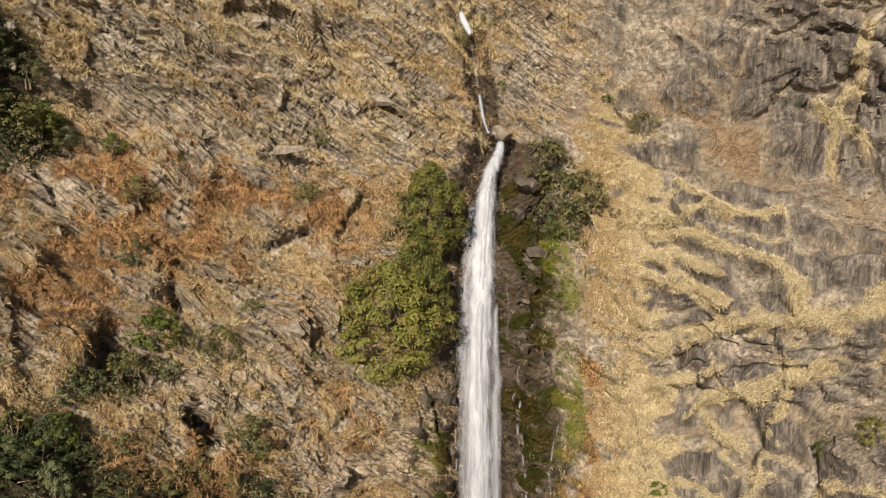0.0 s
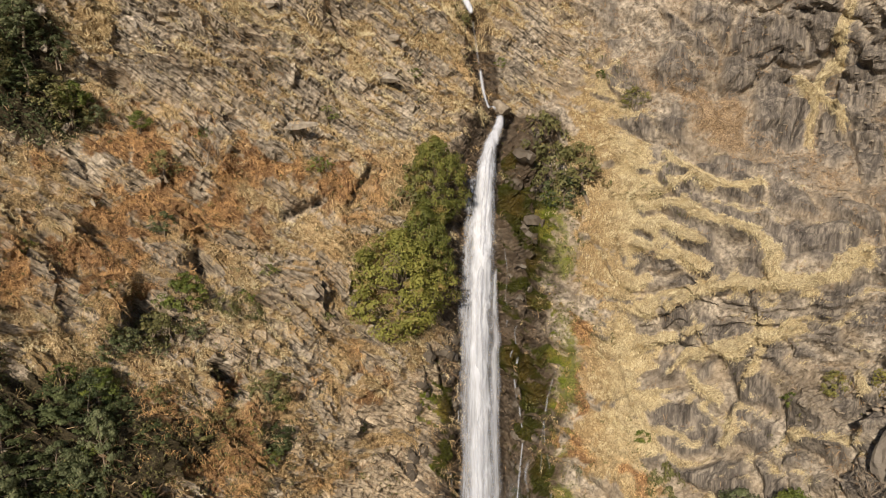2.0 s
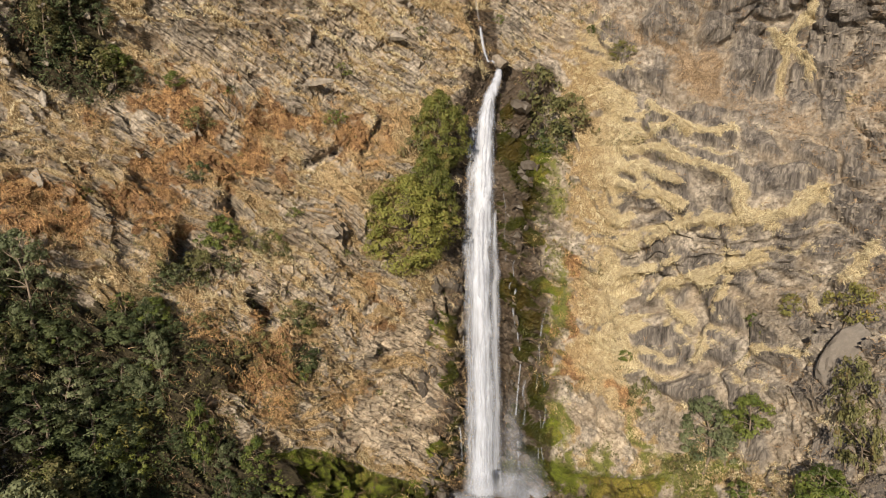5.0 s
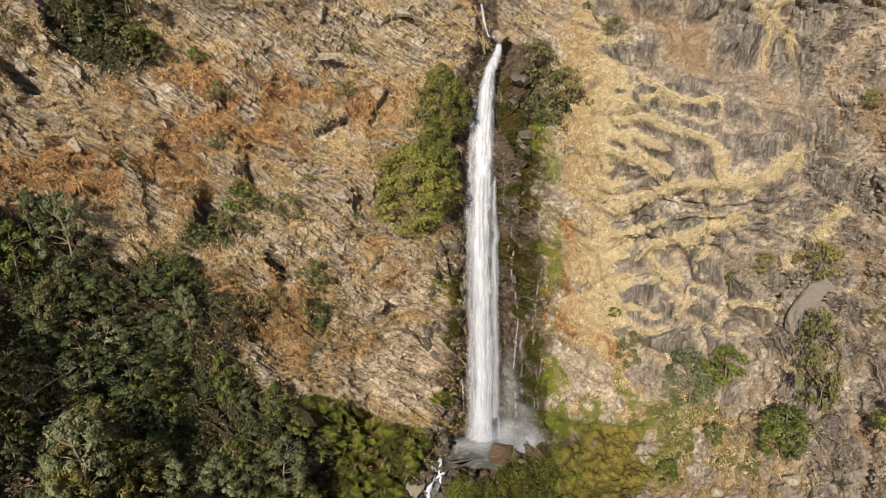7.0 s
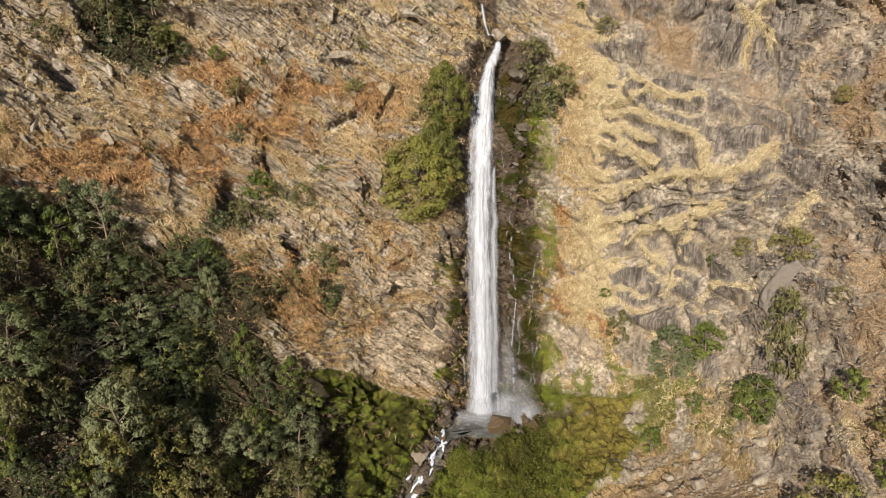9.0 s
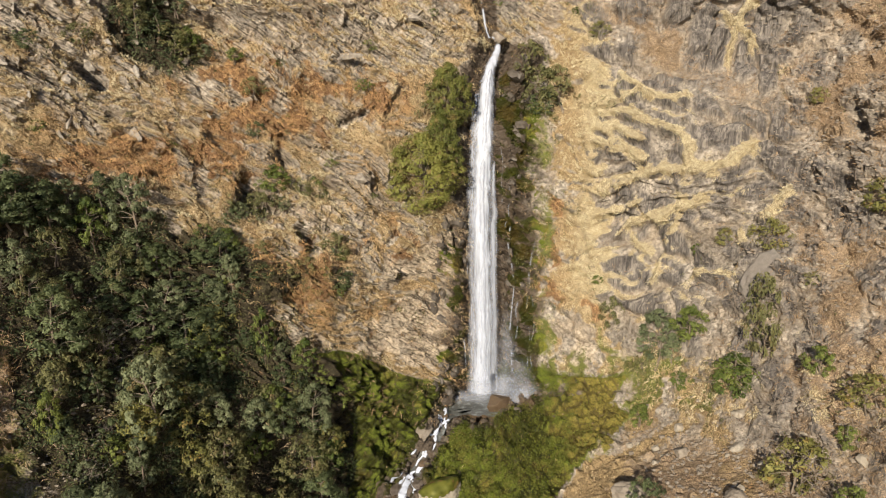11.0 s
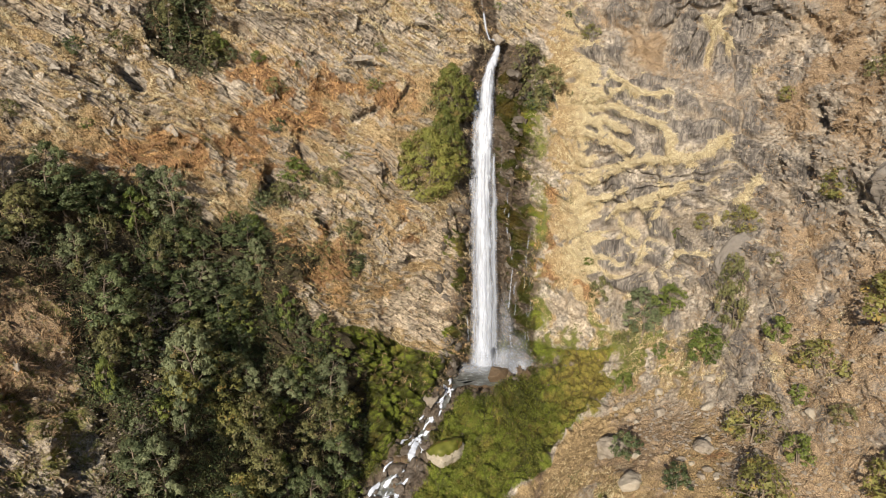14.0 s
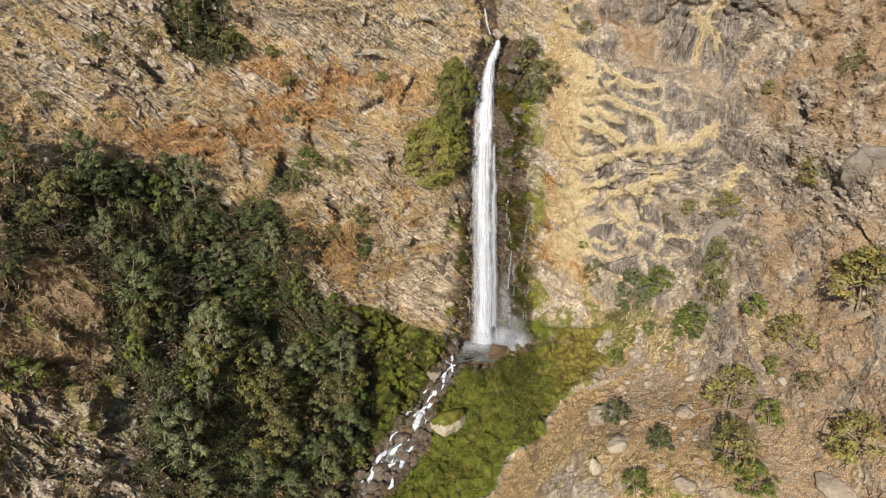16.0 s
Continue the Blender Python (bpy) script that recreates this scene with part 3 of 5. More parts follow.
def cover(p, n, k):
    """What lies on the land: masks from 0 to 1 for its material and its plants."""
    up = n[:, 2]
    p = p + np.stack([1.6 * fbm(p, 5, 141) + 0.5 * fbm(p, 1.2, 143, 2), 1.2 * fbm(p, 5, 145), 1.6 * fbm(p, 5, 147) + 0.5 * fbm(p, 1.2, 149, 2)], 1)
    x, y, z = p.T
    lump, patch, small = fbm(p, 9, 71), fbm(p, 3.2, 75), fbm(p, 1.1, 79, 2)
    flat, left, right, gap, shaft = k["flat"], k["left"], k["right"], k["gap"], k["shaft"]
    streaky = fbm(np.stack([p @ ALONG / 5.5, p @ BED, p @ ACROSS], 1), 1.5, 83)
    slope = np.clip(up * 1.1, -0.4, 0.8)
    pale_zone = step(5, 9, x) * step(34, 26, x + 0.15 * (z - 30)) * step(9, 14, z + 0.3 * (x - 16)) * step(52, 40, z + 0.45 * (x - 12)) * (1 - flat)
    high_slab = right * (1 - pale_zone) * step(20, 28, z)
    c = dict()
    g_left = 0.47 - 0.09 * step(38, 44, z) + 0.30 * slope + 0.14 * patch + 0.44 * streaky + 0.14 * lump
    combed = k["combed"]
    g_pale = 0.13 + 0.55 * np.exp(-((k["ledge"] / np.clip(0.5 + 0.3 * patch + 0.3 * small, 0.15, 1.0)) ** 2)) + 0.12 * step(0.2, 0.03, k["seam"]) + 0.34 * combed + 0.12 * small + 0.25 * slope + 0.5 * step(15.0, 10.5, x) - 0.10 * lump
    g_high = 0.08 + 0.12 * step(0.2, 0.02, k["seam"]) + 0.2 * slope + 0.2 * patch + 0.75 * np.exp(-((k["ledge"] / 0.6) ** 2)) + 0.35 * blob(p, 9, 8, 48, 4, 9, 8)
    g_flat = 0.34 + 0.36 * patch + 0.2 * lump + 0.8 * step(-2.5, -0.5, x - 15.5 - 0.62 * (y + 5)) * step(9, 6, x - 15.5 - 0.62 * (y + 5)) * step(-14, -18, y) * step(19, 15, x) + 0.5 * blob(p, 18, -12, 8, 5, 6, 6)
    grass = left * g_left + (right - 0) * (pale_zone * g_pale + (1 - pale_zone) * g_high) + flat * g_flat + (1 - flat - left - right).clip(0, 1) * 0.25
    wetness = step(0, -2.8, gap - np.where(x > -1.7, 8.3, 5.4) + 1.6 * patch + 0.8 * small - 1.2 * step(30, 10, z) * (x > 0)) * shaft
    grass = grass * (1 - 0.9 * wetness) * (1 - k["basin"])
    grass = grass * (1 - 0.9 * k["pads"]) * (1 - 0.6 * k["ribs"])
    bare = np.clip(0.55 * blob(p, -37.5, -39, 9, 5, 7, 6) + blob(p, -9, 1, 20.5, 4.5, 6, 3) + 1.2 * blob(p, -10, 0, 11, 4.5, 7, 4.5) + blob(p, 10.5, 1, 9, 2.2, 5, 3.0) + blob(p, -12.5, -1, 20, 2.5, 6, 2.5) + blob(p, -13.5, -4, 11.5, 5, 5, 2.2) + blob(p, -9.5, -1.5, 10, 3, 5, 3) + blob(p, -6.5, 2.2, 22.5, 1.6, 5, 3) + 0.8 * blob(p, 15, -1.5, 10.5, 2.2, 4, 1.8) + 0.7 * blob(p, 9.7, 0.8, 6, 1.5, 4, 1.2) + 0.6 * blob(p, 9.8, 1, 11, 1.6, 4, 2.5), 0, 1) * (0.75 + 0.5 * patch)
    c["bare"] = np.clip(bare, 0, 1)
    c["band"] = k["band"]
    grass = grass * (1 - 0.8 * step(0.35, 0.7, bare)) * (1 - step(0.15, 0.45, k["cleft"]))
    low_wall = right * step(26, 20, x) * step(16, 11, z) * step(3, 5, x)
    grass = grass + low_wall * step(5, 9, x) * (0.34 + 0.4 * patch) * (1 - wetness) * (1 - step(0.35, 0.7, bare)) * (1 - k["basin"])
    dull = np.clip(1.3 * blob(p, -43, -34, 22, 8, 12, 6.5), 0, 1)
    grass = grass * (1 - 0.75 * step(-30, -35, x) * step(22, 15, z)) * (1 - 0.7 * dull)
    c["grass"] = np.clip(grass, 0, 1)
    red = 0.0
    for bx, by, bz, r in ((-33.4, -10.8, 36.1, 6), (-28, -7.8, 34.5, 4.5), (-25.5, -2, 42, 5), (-27.7, -6.6, 34.4, 4), (-21.5, -1, 39.5, 4), (-23.2, -9.3, 20.5, 4.5), (-24.4, -9.7, 23, 4.5), (-40, -20, 32, 5), (-11, 1, 24, 3), (6.5, 3.7, 20, 2.6), (11.5, 0.5, 15, 2.6), (20.5, -9.6, 9, 3), (7, 6, 28, 2), (-13.9, 2.5, 41, 4), (-31, -5, 45, 5), (14, -1, 13, 2.2), (27, -15, 12, 4), (22, -30, 9, 4), (33, -24, 17, 4)):
        red = red + blob(p, bx, by, bz, r, r * 1.5, r * 0.8)
    brown = k["basin"] * np.clip(1.1 * blob(p, 12, -6.0, 4, 4.5, 5, 5) + 0.5 * step(-5, 1, x - 17.2 - 0.6 * (y + 5)) + 0.25 * patch, 0, 1)
    c["pale"] = step(8, 12, x) * step(12, 16, z) * (1 - flat)
    c["brown"] = 0.45 * brown + 0.16 * k["pads"]
    c["rust"] = np.clip(np.minimum(red, 1) * (0.36 + 0.42 * patch + 0.34 * small) * (1 - wetness) * (1 - k["basin"]) + (0.26 + 0.5 * patch + 0.4 * small) * step(4.0, 5.5, x) * step(9.5, 7.5, x) * step(8, 12, z) * step(42, 36, z) * right + left * (0.24 * patch + 0.16 * small + 0.15 - 0.13 * step(40, 46, z) + 0.1 * step(30, 22, z)), 0, 1)
    c["scrub"] = brown
    moss_right = step(1.6, 2.6, x + 1.7) * step(9.5, 6.5, x + 1.7) * step(44, 40, z) * step(0, 3, z)
    moss_left = step(-1, -2, x + 1.7) * step(-8.0, -3.5, x + 1.7) * step(30, 22, z) * step(-2, 2, z)
    c["moss"] = np.clip(0.45 * k["bank"] * k["basin"] + (0.60 + 0.22 * k["crack"] + 0.12 * patch) * k["basin"] + 0.95 * k["pads"] + (moss_right * 0.33 + moss_left * 0.34) * (1 + 0.9 * patch + 0.5 * lump) + 0.3 * slope * (moss_right + moss_left), 0, 1) * (1 - step(1.0, -0.4, k["stream"] - 1.4 - 1.8 * step(-10, -16, y)))
    c["herb"] = np.clip(0.45 * blob(p, 5.6, 8, 36, 1.8, 6, 7) + 0.42 * blob(p, 6.0, 4, 22, 2.0, 6, 12) + 0.4 * low_wall * (0.5 + patch) + 0.45 * blob(p, 19, -7, 7, 6, 5, 4) + 0.4 * k["basin"] * (0.5 + patch) + 0.22 * patch + 0.06 * left + 0.2 * left * step(38, 24, z) * step(-14, -24, x) + 0.30 * blob(p, 12, 5, 46, 2, 8, 10) + 0.35 * blob(p, -30, -25, 10, 11, 13, 12) + 0.10, 0, 1)
    # the bank term darkens the seeping moss bank in place of a cast shadow
    # the crack term paints shade and dark soil into the gaps between cushions
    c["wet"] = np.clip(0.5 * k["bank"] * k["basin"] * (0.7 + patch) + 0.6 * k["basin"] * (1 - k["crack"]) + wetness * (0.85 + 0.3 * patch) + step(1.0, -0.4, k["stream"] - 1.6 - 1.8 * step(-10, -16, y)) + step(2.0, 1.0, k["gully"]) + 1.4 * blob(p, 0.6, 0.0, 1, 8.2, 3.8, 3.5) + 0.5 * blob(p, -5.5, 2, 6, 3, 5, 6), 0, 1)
    c["slab"] = np.maximum(k["smooth"], right * step(14, 20, z + 0.2 * x) * step(0.1, 0.25, k["seam"]) * step(40, 34, x) * step(8, 11.5, x))
    c["scrub"] = np.clip(0.75 * dull + flat * (0.62 + 0.3 * lump) * (1 - k["basin"]) + (1 - flat) * (step(24, 32, x + 0.3 * (22 - z)) * (0.55 + 0.35 * patch) + step(-29, -35, x) * step(24, 16, z) * (0.3 + 0.4 * patch)) + high_slab * 0.25 * (0.6 + patch) * step(38, 44, z + 0.3 * (x - 20)) + 0.5 * right * blob(np.stack([x - 19, 0 * x, z - 46 + 0.62 * (x - 19)], 1), 0, 0, 0, 12, 9, 3.4), 0, 1) * (1 - 0.85 * k["ribs"]) * (1 - k["smooth"])
    c["grass"] = c["grass"] * (1 - 0.9 * k["smooth"] * step(0.5, 0.9, k["ledge"]))
    return c


LAND_GRID = land_points()
base_n = grid_normals(LAND_GRID)
flat_p, flat_n = LAND_GRID.reshape(-1, 3), base_n.reshape(-1, 3)
flat_n = np.where((flat_n @ np.array((0, -0.7, 0.7)) < 0)[:, None], -flat_n, flat_n)
inside = (np.abs(flat_p[:, 0] + 5) < 56) & (flat_p[:, 1] > -100) & (flat_p[:, 2] < 78)
relief = (3.0 * fbm(flat_p, 60, 91) + 0.8 * fbm(flat_p, 14, 93)) * (~inside)
kinds = {}
got, got_masks = raise_land(flat_p[inside], flat_n[inside])
relief[inside] = got
for key, v in got_masks.items():
    full = np.zeros(len(flat_p))
    full[inside] = v
    kinds[key] = full
LAND_P = flat_p + flat_n * relief[:, None]
new_n = grid_normals(LAND_P.reshape(LAND_GRID.shape)).reshape(-1, 3)
LAND_N = np.where((np.einsum("ij,ij->i", new_n, flat_n) < 0)[:, None], -new_n, new_n)
COVER = {key: np.zeros(len(flat_p)) for key in ("grass", "rust", "moss", "herb", "wet", "slab", "scrub", "bare", "band", "brown", "pale")}
for key, v in cover(LAND_P[inside], LAND_N[inside], {a: b[inside] for a, b in kinds.items()}).items():
    COVER[key][inside] = v
COVER["grass"][~inside], COVER["scrub"][~inside] = 0.45, 0.4
ncol, nrow = LAND_GRID.shape[:2]
corner = (np.arange(ncol - 1)[:, None] * nrow + np.arange(nrow - 1)[None]).ravel()
corner_soft = kinds["basin"][corner] > 0.4
land_mesh = build_mesh("ground", LAND_P, np.stack([corner, corner + nrow, corner + nrow + 1, corner + 1], 1))
land_mesh.polygons.foreach_set("use_smooth", corner_soft)
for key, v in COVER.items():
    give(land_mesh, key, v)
give(land_mesh, "left", kinds["left"])
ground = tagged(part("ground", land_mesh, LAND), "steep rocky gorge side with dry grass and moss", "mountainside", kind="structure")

# places on the land, for things to stand on
pick_ids = np.nonzero((np.abs(LAND_P[:, 0] + 5) < 54) & (LAND_P[:, 1] > -62) & (LAND_P[:, 2] < 66))[0]
seat_tree = kdtree.KDTree(len(pick_ids))
for i in pick_ids:
    seat_tree.insert(LAND_P[i], int(i))
seat_tree.balance()


def seat(x, y, z):
    """The point of the land nearest to a place, and the land's normal there."""
    co, i, _ = seat_tree.find((x, y, z))
    return Vector(co), Vector(LAND_N[i])


WOOD_EDGE = [(-27.4, -36), (-30.4, -37), (-33.7, -37.5), (-36, -35.4), (-38, -34), (-39.5, -32), (-43, -32.7), (-46, -33.5), (-46.5, -28.5), (-44.3, -24.4), (-40.5, -21), (-38, -17), (-34, -16), (-29.5, -14.3), (-26.2, -13.6), (-20.3, -11), (-16.6, -9.6), (-15.6, -12.6), (-16, -18.8), (-15.7, -26), (-20, -32)]


def in_wood(x, y):
    """Whether a place of the plan lies within the wood."""
    odd = False
    for (ax, ay), (bx, by) in zip(WOOD_EDGE, WOOD_EDGE[1:] + WOOD_EDGE[:1]):
        if (ay > y) != (by > y) and x < ax + (y - ay) / (by - ay) * (bx - ax):
            odd = not odd
    return odd


# ---- water ----
def ribbon(name, line, widths, thick, mat, parent, wob=0.0, proud=0.35, seed=1, label="", cols=14, gap=0.22, bulge=0.30, soft=False):
    """A bulging sheet of falling or running water along a line, torn at its edges."""
    line = np.array(line, float)
    run = np.concatenate([[0], np.cumsum(np.linalg.norm(np.diff(line, axis=0), axis=1))])
    s = np.arange(0, run[-1], gap)
    c = np.stack([np.interp(s, run, line[:, i]) for i in range(3)], 1)
    for _ in range(6):
        c[1:-1] = (c[:-2] + 2 * c[1:-1] + c[2:]) / 4
    wide = np.interp(s, np.linspace(0, run[-1], len(widths)), widths)
    ahead = np.gradient(c, axis=0)
    ahead /= np.linalg.norm(ahead, axis=1, keepdims=True)
    out = np.where(np.abs(ahead[:, 2:]) > 0.75, np.array([[0.0, -1.0, 0.0]]), np.array([[0.0, -0.35, 0.94]]))
    side = np.cross(ahead, out)
    side /= np.linalg.norm(side, axis=1, keepdims=True)
    out = np.cross(side, ahead)
    out *= np.sign(out @ np.array((0, -0.8, 0.6)))[:, None]
    u = np.linspace(-1, 1, cols)
    p = c[:, None] + side[:, None] * (wide[:, None] * u[None])[..., None] / 2 + out[:, None] * (proud + bulge * np.sqrt(np.maximum(wide, 0.2))[:, None] * (1 - u**2)[None])[..., None]
    flat = p.reshape(-1, 3)
    lump = fbm(flat * (1, 1, 0.25), 0.9, seed, 3).reshape(len(s), cols)
    p = p + out[:, None] * (0.16 * lump * np.minimum(wide, 1.5)[:, None])[..., None] + side[:, None] * (wob * fbm(c * (1, 1, 0.6), 1.4, seed + 7, 2)[:, None] * np.ones(cols))[..., None]
    i = (np.arange(len(s) - 1)[:, None] * cols + np.arange(cols - 1)[None]).ravel()
    me = build_mesh(name, p.reshape(-1, 3), np.stack([i, i + 1, i + cols + 1, i + cols], 1))
    ends = (step(0, 0.8, s) * step(s[-1], s[-1] - 0.5, s))[:, None]
    if soft:
        give(me, "thick", (thick * ((1 - u**2) ** 1.6)[None] * np.sin(np.pi * np.linspace(0.02, 0.98, len(s)))[:, None]).ravel())
        return part(name, me, mat, parent, label)
    give(me, "thick", ((thick + 0.1) * ((1 - u**2) ** 1.5)[None] * ends - 0.1).ravel())
    return part(name, me, mat, parent, label)


waterfall = tagged(new("waterfall"), "tall white waterfall plunging down a dark wet rock face", "waterfall")
waterfall.location = (-1.7, 2.6, 0.8)


def under(ob, parent):
    """Hang a part, built in place, under its thing."""
    ob.matrix_parent_inverse = Matrix.Translation(-parent.location)
    return ob


FALL_FREE = [(0.0, 10.4, 45.9), (-0.35, 9.6, 44.6), (-0.9, 8.5, 43.0), (-1.35, 7.6, 40.5), (-1.55, 6.9, 37), (-1.75, 5.6, 32), (-1.85, 4.6, 27), (-1.75, 4.0, 22), (-1.65, 3.6, 16), (-1.65, 3.2, 10), (-1.65, 2.8, 5), (-1.65, 2.2, 1.0)]
under(ribbon("main_sheet", FALL_FREE, (0.9, 1.9, 3.0, 3.5, 3.5, 3.4, 3.3, 3.3, 3.4, 3.5, 3.6, 4.2), 1.1, WATER, waterfall, 0.1, 0.5, 3, cols=26), waterfall)
under(ribbon("front_strand", [(a + 0.15, b - 0.25, c) for a, b, c in FALL_FREE[2:]], (0.7, 0.9, 1.1, 1.2, 1.3, 1.5), 0.9, WATER, waterfall, 0.12, 0.7, 13, cols=12), waterfall)
under(ribbon("left_veil", [(a - 1.15, b - 0.1, c) for a, b, c in FALL_FREE[3:]], (1.3, 2.0, 2.1, 1.7, 2.0, 2.4, 2.7), 0.7, VEIL, waterfall, 0.15, 0.45, 23), waterfall)
under(ribbon("right_veil", [(a + 1.5, b + 0.2, c) for a, b, c in FALL_FREE[5:]], (0.5, 1.3, 1.5, 1.4, 1.6, 2.2), 0.85, VEIL, waterfall, 0.15, 0.4, 33), waterfall)
for k, (tx, top, low, w, th) in enumerate(((2.05, 24.0, 1.5, 0.40, 0.75), (1.4, 29.5, 23.0, 0.22, 0.6), (2.6, 14.0, 2.0, 0.6, 0.5), (5.0, 23.5, 3.5, 0.24, 0.6), (4.4, 20.5, 4.0, 0.2, 0.55), (-4.15, 26.0, 4.0, 0.34, 0.7), (-3.75, 29.0, 24.0, 0.2, 0.55), (0.95, 34.0, 26.0, 0.2, 0.5))):
    pts = []
    for zz in np.linspace(top, low, 9):
        co, nn = seat(tx + 0.25 * math.sin(zz * 0.5 + k) - (0.4 if tx < 0 else -0.1) * (1 - zz / 26), 4.0 + (zz - 10) * 0.11, zz)
        pts.append((co.x, co.y - 0.25, zz))
    under(ribbon("thread", pts, (w, w * 0.7, w, w * 1.3), th, VEIL, waterfall, 0.12, 0.12, 43 + k, cols=6), waterfall)
# spray where the fall lands: overlapping torn skirts
for k, (mx, my, w, h, th) in enumerate(((-1.6, 0.3, 6.4, 4.2, 0.95), (1.2, 0.6, 6.8, 5.0, 0.85), (4.0, 0.4, 7.5, 4.0, 0.7), (-4.0, 0.2, 5.0, 2.0, 0.7), (3.4, 0.1, 6.0, 2.6, 0.7))):
    under(ribbon("spray", [(mx, my + 0.5, 0.6 + h), (mx, my, 0.6 + h * 0.5), (mx, my - 0.7, 0.55)], (w * 0.45, w * 0.8, w), th, MIST, waterfall, 0.0, 0.1, 63 + k, cols=16, gap=0.12, soft=True), waterfall)

for k, (dx, w, top, low, th) in enumerate(((3.2, 5.0, 15.0, 0.8, 0.55), (0.4, 7.5, 9.0, 0.7, 0.5), (5.0, 6.0, 8.0, 0.8, 0.5))):
    under(ribbon("spray", [(-1.7 + dx, 1.6, top), (-1.7 + dx, 1.0, (top + low) / 2), (-1.7 + dx, 0.5, low)], (w * 0.5, w * 0.8, w), th, MIST, waterfall, 0.0, 0.1, 163 + k, cols=16, gap=0.2, soft=True), waterfall)

cascade = tagged(new("cascade"), "thin white stream dropping through a dark rock gully", "waterfall")
cascade.location = (-1.5, 10.8, 46.5)
under(ribbon("lower_run", [(-2.0, 10.9, 50.5), (-1.75, 10.5, 49), (-1.5, 10.2, 47.8), (-1.2, 10.0, 46.8), (-0.7, 9.8, 46.2), (-0.1, 9.8, 45.9)], (0.45, 0.6, 0.55, 0.45, 0.7), 0.95, VEIL, cascade, 0.05, 0.3, 5, cols=7, gap=0.12), cascade)
under(ribbon("middle_run", [(-2.85, 11.2, 55.2), (-2.6, 10.9, 53.6), (-2.3, 10.8, 52.0), (-2.0, 10.7, 50.4)], (0.3, 0.2, 0.3, 0.3), 0.55, VEIL, cascade, 0.08, 0.3, 7, cols=6, gap=0.12), cascade)
under(ribbon("upper_run", [(-3.8, 12.2, 58.2), (-3.5, 11.9, 57), (-3.0, 11.6, 56), (-2.85, 11.4, 55.2)], (0.4, 0.85, 0.9, 0.5), 1.2, WATER, cascade, 0.08, 0.4, 6, cols=7, gap=0.12), cascade)

pool_pts = [(math.cos(a), math.sin(a)) for a in np.linspace(0, 2 * math.pi, 49)[:-1]]
pool_v = np.array([(-1.2 + 5.0 * c * (1 + 0.15 * math.sin(3 * k)), -0.4 + 2.6 * s * (1 + 0.12 * math.cos(2 * k)), 0.72) for k, (c, s) in enumerate(pool_pts)] + [(-1.2, -0.4, 0.72)])
pool = build_mesh("water", pool_v, np.array([(i, (i + 1) % 48, 48) for i in range(48)]))
tagged(part("water", pool, POOL), "dark shallow pool under the fall", "pool", kind="structure")
brook_line = [tuple(seat(a, b, c)[0]) for a, b, c in STREAM]
brook = tagged(new("brook"), "small white brook tumbling between dark boulders", "stream")
brook.location = brook_line[4]
under(ribbon("brook_water", brook_line, (2.2, 1.8, 2.0, 2.4, 3.2, 3.6, 3.2, 3.0, 2.6), 1.6, POOL, brook, 0.2, 0.06, 71, cols=9, gap=0.3, bulge=0.0), brook)
for k, run in enumerate((((-5.6, -1.8), (-6.2, -2.8), (-6.9, -3.6), (-7.2, -4.6)), ((-6.5, -4.6), (-7.2, -6.1), (-7.0, -6.9)), ((-7.1, -6.8), (-7.8, -8.2), (-7.9, -9.2)), ((-8.0, -8.8), (-8.4, -10.2), (-8.6, -11.0)), ((-9.2, -10.8), (-9.4, -12.6), (-9.6, -14.6), (-9.2, -16.4)), ((-10.2, -11.0), (-11.2, -11.8), (-11.9, -13.0)), ((-8.4, -12.2), (-8.0, -14.2), (-8.2, -16.4)), ((-10.8, -16.6), (-12.0, -17.8), (-12.4, -18.8)), ((-12.9, -18.2), (-13.8, -19.2), (-14.3, -20.6)), ((-14.0, -20.6), (-14.5, -22.4), (-14.2, -23.6)), ((-10.0, -18.0), (-10.4, -20.1), (-10.9, -21.6)), ((-11.0, -22.6), (-11.6, -24.4), (-12.6, -25.4)))):
    pts = []
    for a, b in run:
        za = np.interp(-b, [-q[1] for q in STREAM], [q[2] for q in STREAM])
        co, _ = seat(a, b, za)
        pts.append((co.x, co.y, co.z + 0.25))
    w = 0.45 + 0.4 * hash01(np.int64(k), np.int64(3), np.int64(5), 9)
    if k == 4:
        w = 1.1
    under(ribbon("foam", pts, (w * 0.7, w * 1.1, w * 1.3, w * 0.8), 1.5, FOAM, brook, 0.25, 0.34, 81 + k, cols=10, gap=0.1, bulge=0.12), brook)

rng = np.random.default_rng(12)
for k in range(34):
    f = rng.uniform(0.12, 0.78) * 8
    a, b = np.array(STREAM[int(f)]), np.array(STREAM[int(f) + 1])
    down = (b - a) / np.linalg.norm(b - a)
    p = a + (b - a) * (f - int(f)) + np.array((rng.normal(0, 0.5 + 0.6 * (f > 3.5)), rng.normal(0, 0.4), 0))
    pts = []
    for i in range(4):
        q = p + down * i * rng.uniform(0.4, 0.8) + np.array((rng.normal(0, 0.25), 0, 0))
        co, _ = seat(*q)
        pts.append((co.x, co.y, co.z + 0.3))
    w = rng.uniform(0.22, 0.5)
    under(ribbon("foam", pts, (w * 0.6, w, w * 1.3, w * 0.6), 1.6, FOAM, brook, 0.2, 0.34, 281 + k, cols=7, gap=0.1, bulge=0.12), brook)


